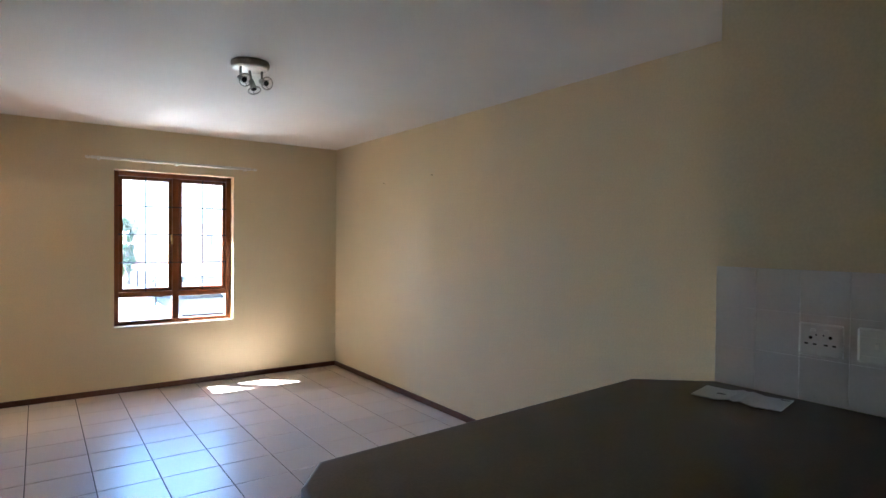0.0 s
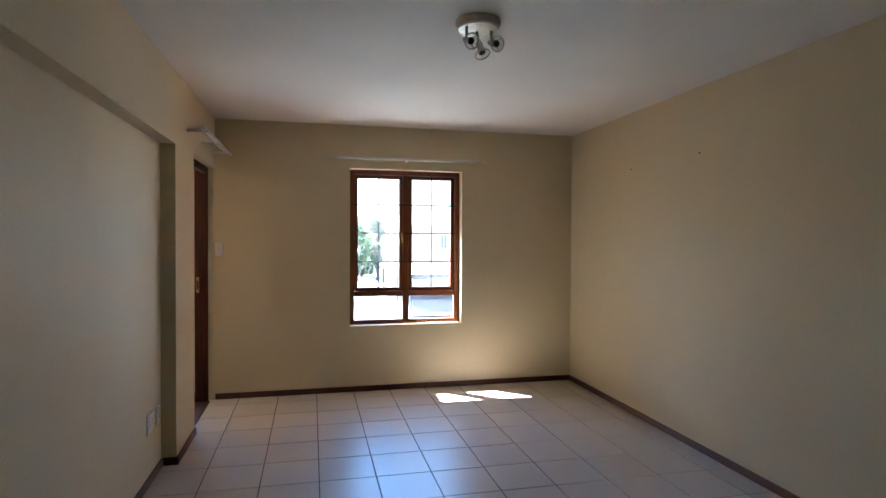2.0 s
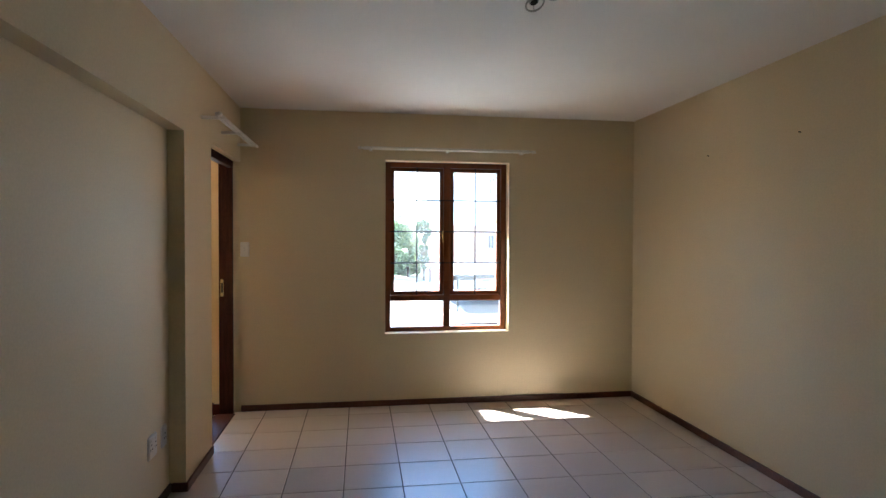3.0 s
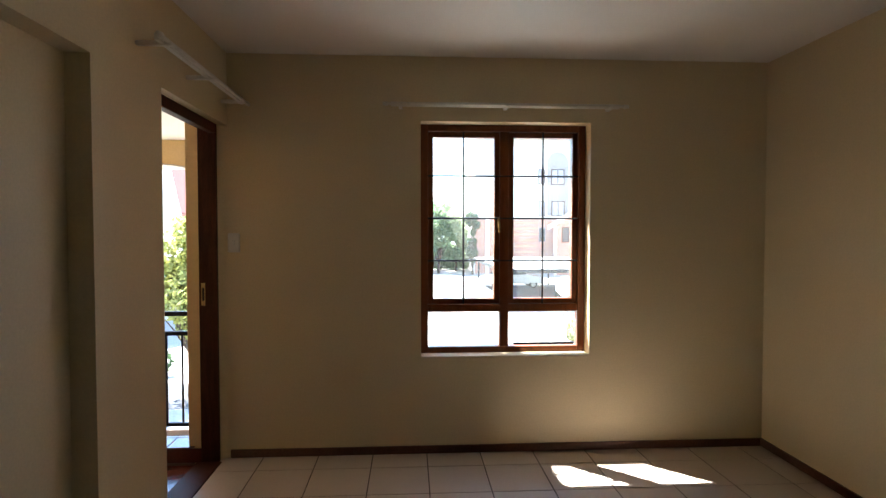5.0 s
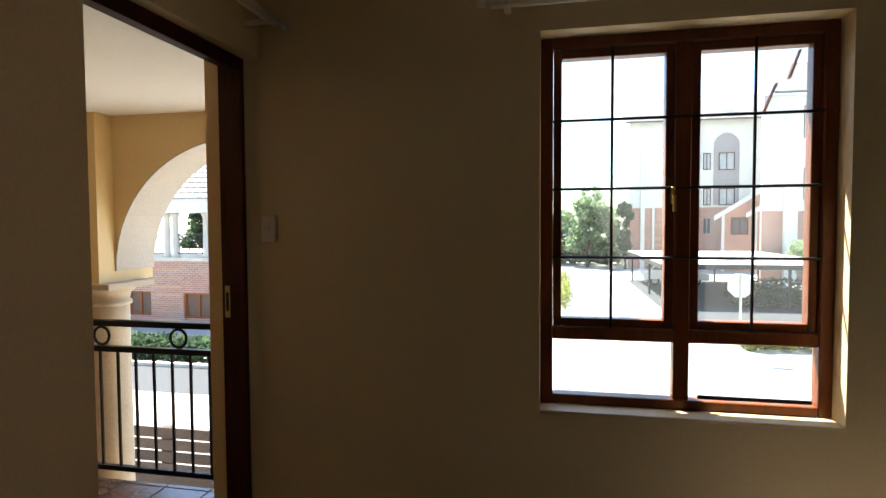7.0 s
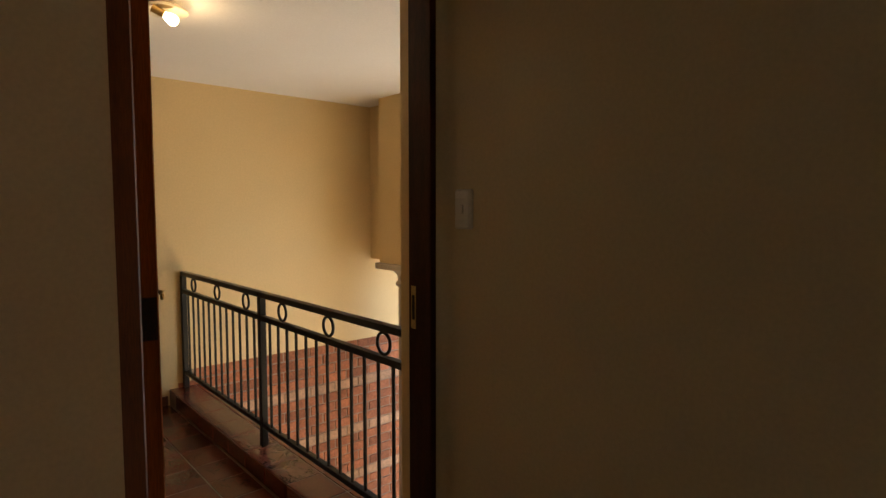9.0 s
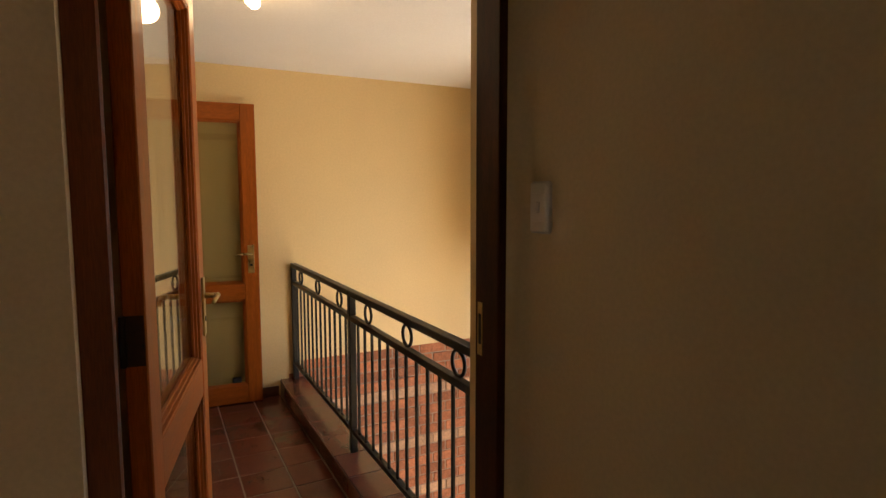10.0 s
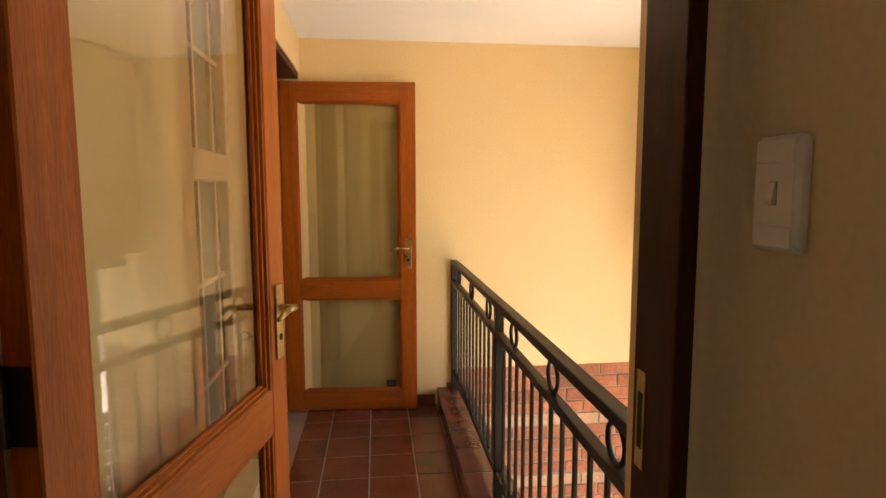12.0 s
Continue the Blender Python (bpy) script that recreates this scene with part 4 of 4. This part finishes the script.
tree("tree", (0.4, 61.0, ZG), 5.6, 2.4, 0.9, LEAF, 14, "rounded green tree at the end of the drive", 7000, 0.17)
tree("tree", (5.0, 61.0, ZG), 6.2, 1.9, 0.8, LEAF, 16, "bushy green tree beside the pale flats", 6000, 0.17)
tree("tree", (-2.6, 64.0, ZG), 5.2, 2.4, 0.9, LEAF, 17, "rounded green tree behind the drive", 6000, 0.17)
tree("tree", (15.4, 42.0, ZG), 3.1, 1.2, 0.9, LEAF, 15, "small round-headed green tree before the white wall", 3000, 0.09)
for i, (x, y, hh) in enumerate(((-20.5, 36, 6.5), (-17.6, 37, 6.0), (-14.8, 36, 6.4), (-23.5, 37, 6.2))):
    tree("tree", (x, y, ZG), hh, 1.5, 1.2, LEAFD, 20 + i, "dark green garden tree behind the brick building", 1800, 0.2, 1.3)


def framed_window(parent, x0, x1, y, z0, z1, mat, depth=0.08, bars=1, glass=None):
    f = bmesh.new()
    s = 0.07
    for q in ((x0, z0, x0 + s, z1), (x1 - s, z0, x1, z1), (x0 + s, z1 - s, x1 - s, z1), (x0 + s, z0, x1 - s, z0 + s)):
        bx(f, q[0], y - depth, q[1], q[2], y, q[3])
    for i in range(1, bars + 1):
        xx = x0 + (x1 - x0) * i / (bars + 1)
        bx(f, xx - 0.03, y - depth, z0 + s, xx + 0.03, y, z1 - s)
    w = part("window", f, mat, parent)
    part("pane", bx(bmesh.new(), x0 + s, y - 0.03, z0 + s, x1 - s, y - 0.01, z1 - s), glass or DARKGL, w)


def tiled_roof(parent, x0, x1, y0, z0, y1, z1, mat, rows):
    """Overlapping courses of tiles; each course is cut into tiles."""
    bm = bmesh.new()
    n = max(4, int((x1 - x0) / 0.33))
    sy, sz = (y1 - y0) / rows, (z1 - z0) / rows
    for r in range(rows):
        ya, za = y0 + sy * r, z0 + sz * r
        for i in range(n):
            xa = x0 + (x1 - x0) * i / n
            xb = xa + (x1 - x0) / n * 0.97
            v = [bm.verts.new(p) for p in ((xa, ya, za + 0.03), (xb, ya, za + 0.03), (xb, ya + sy * 1.02, za + sz), (xa, ya + sy * 1.02, za + sz),
                                           (xa, ya, za - 0.02), (xb, ya, za - 0.02))]
            bm.faces.new((v[0], v[1], v[2], v[3]))
            bm.faces.new((v[4], v[5], v[1], v[0]))
    return part("roof", bm, mat, parent)


def brick_house():
    b = thing("apartment_building", (0, 0, 0), "two-storey brick flats with a columned balcony and tiled roof", "building")
    bm = holed(bmesh.new(), "y", 23.0, 23.3, -27, -11.4, ZG, -0.05, [(-17.2, -16.1, -2.3, -1.3), (-14.6, -13.3, -2.38, -1.34), (-20.5, -19.2, -2.38, -1.34)])
    part("wall", bm, FARBRICK, b)
    for k in range(7):
        zb = ZG + 0.25 + 0.34 * k
        for xa, xb in ((-27, -20.55), (-19.15, -17.25), (-16.05, -14.65), (-13.25, -11.4)):
            part("pale_brick_band", bx(bmesh.new(), xa, 22.985, zb, xb, 23.0, zb + 0.075), BRICKL, b)
    part("side_wall", bx(bmesh.new(), -11.7, 23.3, ZG, -11.4, 31, 1.9), WHITEWALL, b, "pale plastered side wall")
    part("balcony_slab", bx(bmesh.new(), -27, 22.9, -0.05, -11.3, 31, 0.1, 0.01), PLASTER, b)
    for x in (-25, -22, -19, -15.38, -15.0, -13.6, -11.85):
        bm = bmesh.new()
        lathe(bm, (x, 23.15, 0.1), [(0.2, 0.0), (0.2, 0.1), (0.13, 0.16), (0.12, 1.6), (0.18, 1.72), (0.2, 1.8)], 14)
        bmesh.ops.recalc_face_normals(bm, faces=bm.faces)
        part("column", bm, PLASTER, b, smooth=True)
    part("fascia", bx(bmesh.new(), -27.3, 22.75, 1.9, -11.1, 23.4, 2.44, 0.01), WHITEWALL, b)
    part("gutter", bx(bmesh.new(), -27.3, 22.62, 2.36, -11.1, 22.75, 2.48, 0.02), SHEET, b)
    tiled_roof(b, -27.4, -11.0, 22.6, 2.46, 28.5, 6.6, ROOFT, 18)
    bm = prism(bmesh.new(), [(-11.4, 23.0, 1.9), (-11.4, 31, 1.9), (-11.4, 28.5, 6.5), (-11.4, 23.0, 2.5)], (-0.2, 0, 0))
    part("gable", bm, WHITEWALL, b)
    for a in (-27, -25, -22, -19, -15, -13.6):
        e = {-27: -25, -25: -22, -22: -19, -19: -15.4, -15: -13.6, -13.6: -11.9}[a]
        bm = bmesh.new()
        for z in (0.25, 1.0):
            bx(bm, a + 0.12, 23.12, z, e - 0.12, 23.16, z + 0.04)
        k = int((e - a - 0.3) / 0.13)
        for i in range(k):
            xx = a + 0.18 + i * (e - a - 0.36) / max(1, k - 1)
            bx(bm, xx - 0.008, 23.13, 0.29, xx + 0.008, 23.15, 1.0)
        part("balcony_railing", bm, IRON, b)
    framed_window(b, -17.2, -16.1, 23.18, -2.3, -1.3, WOOD, glass=SHUTTER)
    framed_window(b, -14.6, -13.3, 23.18, -2.38, -1.34, WOOD, glass=SHUTTER)
    framed_window(b, -20.5, -19.2, 23.18, -2.38, -1.34, WOOD, glass=SHUTTER)
    part("back_wall", bx(bmesh.new(), -27, 23.4, ZG, -11.7, 23.5, -0.06), FARBRICK, b)


brick_house()


def red_house():
    b = thing("house", (-18.6, 42, ZG), "brick house with a steep dark-edged gable behind the garden tree", "house")
    e, a = 3.6 + 2.75 - 0.35, 7.6 + 2.75
    part("wall", prism(bmesh.new(), [(-2.3, 0, 0), (2.3, 0, 0), (2.3, 0, e), (0, 0, a), (-2.3, 0, e)], (0, 6, 0)), FARBRICK, b)
    for s in (-1, 1):
        part("bargeboard", prism(bmesh.new(), [(0, -0.35, a + 0.2), (s * 2.75, -0.35, e - 0.65), (s * 2.75, -0.35, e - 0.9), (0, -0.35, a - 0.1)], (0, 0.2, 0)), DARKWOOD, b)
        part("roof", prism(bmesh.new(), [(0, -0.3, a + 0.25), (s * 2.8, -0.3, e - 0.6), (s * 2.8, 6.3, e - 0.6), (0, 6.3, a + 0.25)], (0, 0, 0.12)), ROOFR, b)


red_house()


def white_flats():
    b = thing("apartment_building", (0, 57, 0), "three-storey pale plastered flats on a brick ground floor", "building")
    holes = [(12.85, 13.5, 6.1, 7.6), (14.16, 15.46, 6.07, 7.59), (12.9, 13.55, 2.95, 4.45), (14.2, 15.5, 2.95, 4.45)]
    part("wall", holed(bmesh.new(), "y", 0.0, 0.3, 6.6, 19.0, 2.78, 10.5, holes), WHITEWALL, b)
    part("brick_wall", holed(bmesh.new(), "y", 0.02, 0.3, 6.6, 19.0, ZG, 2.78, [(12.94, 13.63, 0.4, 1.85)]), FARBRICK, b)
    for k in range(9):
        zb = ZG + 0.35 + 0.58 * k
        for xa, xb in ((8.82, 12.9), (13.68, 13.88)):
            part("pale_brick_band", bx(bmesh.new(), xa, -0.012, zb, xb, 0.02, zb + 0.14), BRICKL, b)
    part("side_wall", bx(bmesh.new(), 6.6, 0.3, ZG, 6.9, 12, 10.4), WHITEWALL, b)
    part("pilaster", bx(bmesh.new(), 7.6, -0.25, ZG, 7.95, 0.0, 10.2), WHITEWALL, b)
    part("pilaster", bx(bmesh.new(), 8.6, -0.25, ZG, 8.8, 0.0, 2.78), WHITEWALL, b)
    bm = prism(bmesh.new(), [(13.2, 0.0, 10.5), (16.6, 0.0, 10.5), (14.9, 0.0, 11.5)], (0, 0.3, 0))
    part("gable", bm, WHITEWALL, b)
    arch = [(13.77 + 2.1 * i / 12, -0.06, 8.5 + 0.85 * math.sin(math.pi * i / 12) ** 0.7) for i in range(13)]
    part("grey_panel", prism(bmesh.new(), [(15.87, -0.06, 3.0), (13.77, -0.06, 3.0)] + arch, (0, 0.05, 0)), GREYP, b, "grey arched plaster panel")
    for x0, x1, z0, z1 in holes:
        framed_window(b, x0, x1, -0.07, z0, z1, DARKWOOD, glass=SKYGL)
    framed_window(b, 12.94, 13.63, 0.1, 0.4, 1.85, GREYP)
    part("roof", prism(bmesh.new(), [(6.2, -0.6, 10.4), (19.2, -0.6, 10.4), (19.2, 5.5, 13.6), (6.2, 5.5, 13.6)], (0, 0, 0.15)), ROOFT, b)
    part("porch_wall", prism(bmesh.new(), [(13.9, -2.2, ZG), (19.4, -2.2, ZG), (19.4, -2.2, 3.2), (17.5, -2.2, 4.5), (13.9, -2.2, 2.1)], (0, 0.2, 0)), FARBRICK, b)
    part("bargeboard", prism(bmesh.new(), [(13.3, -2.5, 2.0), (17.55, -2.5, 4.72), (17.55, -2.5, 4.3), (13.3, -2.5, 1.6)], (0, 0.25, 0)), SHEET, b)
    part("bargeboard", prism(bmesh.new(), [(15.7, -2.9, 2.2), (17.8, -2.9, 3.4), (17.8, -2.9, 3.0), (15.7, -2.9, 1.85)], (0, 0.25, 0)), SHEET, b)
    part("porch_post", bx(bmesh.new(), 13.9, -2.45, ZG, 14.1, -2.25, 2.0), SHEET, b)
    framed_window(b, 14.67, 16.0, -2.21, 0.4, 1.85, DARKWOOD)
    part("downpipe", rod(bmesh.new(), (16.6, -2.35, ZG), (16.6, -2.35, 2.6), 0.06, 8), SHEET, b)
    w = thing("apartment_building", (0, 46, 0), "pale plastered wing of flats with narrow windows", "building")
    hs = [(16.75, 17.25, 7.22, 9.4), (16.8, 17.3, 2.95, 5.15)]
    part("wall", holed(bmesh.new(), "y", 0, 0.3, 14.2, 24, 2.2, 10.2, hs), WHITEWALL, w)
    part("brick_wall", bx(bmesh.new(), 14.2, 0.02, ZG, 24, 0.3, 2.2), FARBRICK, w)
    part("buttress", bx(bmesh.new(), 15.55, -0.4, ZG, 16.35, 0, 8.6), WHITEWALL, w)
    part("buttress", bx(bmesh.new(), 18.2, -0.4, ZG, 19.0, 0, 8.6), WHITEWALL, w)
    for x0, x1, z0, z1 in hs:
        framed_window(w, x0, x1, 0.12, z0, z1, DARKWOOD, glass=SKYGL)
    for xa, za, xb, zb in ((14.0, 9.0, 14.75, 10.9), (15.55, 11.2, 16.2, 13.1)):
        part("bargeboard", prism(bmesh.new(), [(xa, -0.5, za), (xb, -0.5, zb), (xb + 0.18, -0.5, zb), (xa + 0.18, -0.5, za)], (0, 0.3, 0)), DARKWOOD, w)
    part("roof", prism(bmesh.new(), [(14.75, -0.4, 10.2), (24.4, -0.4, 10.2), (24.4, 4, 13.2), (16.3, 4, 13.2)], (0, 0, 0.15)), ROOFT, w)


white_flats()


def carport():
    c = thing("carport", (5.4, 32.0, ZG), "open steel carport with a pale sheet roof", "carport")
    part("roof", bx(bmesh.new(), -0.2, -0.3, 2.08, 8.6, 13.8, 2.15, 0.01), SHEET, c)
    part("fascia", bx(bmesh.new(), -0.2, -0.34, 1.93, 8.6, -0.3, 2.16), IRON, c)
    part("fascia", bx(bmesh.new(), -0.24, -0.3, 1.93, -0.2, 13.8, 2.16), IRON, c)
    for x in (0.1, 5.6, 8.4):
        for y in (0.1, 5.4, 13.2):
            part("post", bx(bmesh.new(), x - 0.05, y - 0.05, 0, x + 0.05, y + 0.05, 2.08), IRON, c)


carport()


def car():
    c = thing("car", (7.9, 43.2, ZG), "white hatchback parked under the carport", "car")
    side = [(-2.05, 0.35), (-2.1, 0.75), (-1.95, 0.95), (-1.6, 1.0), (-1.25, 1.42), (-0.4, 1.5), (0.35, 1.45), (1.0, 1.0), (1.85, 0.85), (2.1, 0.65), (2.1, 0.35)]
    bm = prism(bmesh.new(), [(x, -0.8, z) for x, z in side], (0, 1.6, 0))
    bmesh.ops.bevel(bm, geom=[e for e in bm.edges if abs(e.verts[0].co.y - e.verts[1].co.y) < 1e-4], offset=0.07, segments=3, affect="EDGES")
    part("body", bm, CARW, c)
    for p in ([(-1.5, 1.03), (-1.22, 1.36), (-0.55, 1.42), (-0.55, 1.03)], [(-0.48, 1.03), (-0.48, 1.42), (0.3, 1.38), (0.85, 1.03)]):
        part("side_window", prism(bmesh.new(), [(x, -0.808, z) for x, z in p], (0, 0.012, 0)), DARKGL, c)
    part("rear_window", prism(bmesh.new(), [(-1.66, -0.6, 1.02), (-1.33, -0.6, 1.38), (-1.33, 0.6, 1.38), (-1.66, 0.6, 1.02)], (-0.02, 0, 0.02)), DARKGL, c)
    part("headlight", bx(bmesh.new(), 1.9, -0.79, 0.62, 2.09, -0.5, 0.76, 0.02), SHEET, c)
    for x in (-1.3, 1.3):
        for y in (-0.78, 0.62):
            w = part("wheel", rod(bmesh.new(), (x, y, 0.3), (x, y + 0.18, 0.3), 0.3, 20), TYRE, c)
            part("rim", rod(bmesh.new(), (x, y - 0.006, 0.3), (x, y + 0.02, 0.3), 0.19, 16), STEEL, w)


car()


def stop_sign():
    s = thing("road_sign", (5.62, 21.0, ZG), "back of an eight-sided road sign on a grey pole", "road sign")
    part("pole", rod(bmesh.new(), (0, 0, 0), (0, 0, 2.6), 0.035, 10), STEEL, s)
    bm = bmesh.new()
    bmesh.ops.create_cone(bm, cap_ends=True, segments=8, radius1=0.38, radius2=0.38, depth=0.012, matrix=Matrix.Translation((0, 0.05, 2.26)) @ Matrix.Rotation(radians(90), 4, "X") @ Matrix.Rotation(radians(22.5), 4, "Z"))
    part("sign_plate", bm, SIGNP, s)


stop_sign()


def fence():
    f = thing("fence", (-6.4, 9.0, ZG), "dark weathered slatted timber fence below the arch", "fence")
    for x in (0.0, 1.8, 3.6, 5.4):
        part("post", bx(bmesh.new(), x - 0.07, 0.02, 0, x + 0.07, 0.12, 1.58, 0.01), FENCEW, f)
    me = mesh_of("slat", bx(bmesh.new(), 0, 0, 0, 5.4, 0.02, 0.136, 0.004), FENCEW)
    for i in range(10):
        piece("slat", me, f, (0, 0, 0.05 + i * 0.155))


fence()

# ---------------------------------------------------------------- tiles and bricks, piece by piece
MESHES = {}


def tile_mesh(name, w, d, h, mat, bevel):
    key = (name, round(w, 4), round(d, 4), round(h, 4))
    if key not in MESHES:
        MESHES[key] = mesh_of(name, bx(bmesh.new(), 0, 0, -h, w, d, 0, bevel), mat)
    return MESHES[key]


def tile_field(parent, x0, x1, y0, y1, ox, oy, px, py, z, joint, mat, name="tile", h=0.008, bevel=0.0015):
    i0, i1 = math.floor((x0 - ox) / px), math.ceil((x1 - ox) / px)
    j0, j1 = math.floor((y0 - oy) / py), math.ceil((y1 - oy) / py)
    for i in range(i0, i1):
        for j in range(j0, j1):
            a, b = max(x0, ox + i * px + joint / 2), min(x1, ox + (i + 1) * px - joint / 2)
            c, d = max(y0, oy + j * py + joint / 2), min(y1, oy + (j + 1) * py - joint / 2)
            if b - a > 0.02 and d - c > 0.02:
                piece(name, tile_mesh(name, b - a, d - c, h, mat, bevel), parent, (a, c, z))


tile_field(floor, NX, XR, YB, YW, -0.098, 3.474, 0.3465, 0.353, 0.0, 0.006, TILE)
tile_field(landing, XF, -1.21, YS, YK0, -3.51, 4.386, 0.231, 0.232, ZL, 0.008, TERRA)
tile_field(kerb, XF, -1.21, YK0 + 0.005, YK1, -3.788, YK0 - 0.03, 0.241, 0.21, ZK, 0.007, TERRA)
front = tile_mesh("kerb_face_tile", 0.234, 0.006, 0.088, TERRA, 0.001)
for i in range(11):
    piece("kerb_face_tile", front, kerb, (-3.788 + 0.0035 + 0.241 * i, YK0 - 0.002, ZK - 0.006))

splash = solid("trim_splashback", bx(bmesh.new(), XK - 0.007, -1.7, ZT, XK - 0.0005, YKIT - 0.0005, ZT + 0.489), WGROUT, "white tiled kitchen splashback", "splashback")
me = mesh_of("wall_tile", bx(bmesh.new(), 0, 0, 0, 0.006, 0.1613, 0.1613, 0.0006), GLAZE)
for i in range(11):
    for j in range(3):
        piece("wall_tile", me, splash, (XK - 0.011, YKIT - 0.002 - 0.1625 * (i + 1) + 0.0012, ZT + 0.001 + 0.1625 * j))

rng = random.Random(3)
brick = mesh_of("brick", bx(bmesh.new(), 0, 0, 0, 0.02, 0.222, 0.073, 0.003), BRICK)
brick_pale = mesh_of("brick", bx(bmesh.new(), 0, 0, 0, 0.02, 0.222, 0.073, 0.003), BRICKL)
row = 0
z = ZB - 0.074
while z > -2.75:
    y = 5.22 - (0.117 if row % 2 else 0.0)
    while y < 7.0:
        pale = row % 5 == 4
        piece("brick", brick_pale if pale else brick, bw, (XF - 0.02 + rng.uniform(-0.001, 0.002), y + rng.uniform(-0.002, 0.002), z))
        y += 0.234
    z -= 0.085
    row += 1
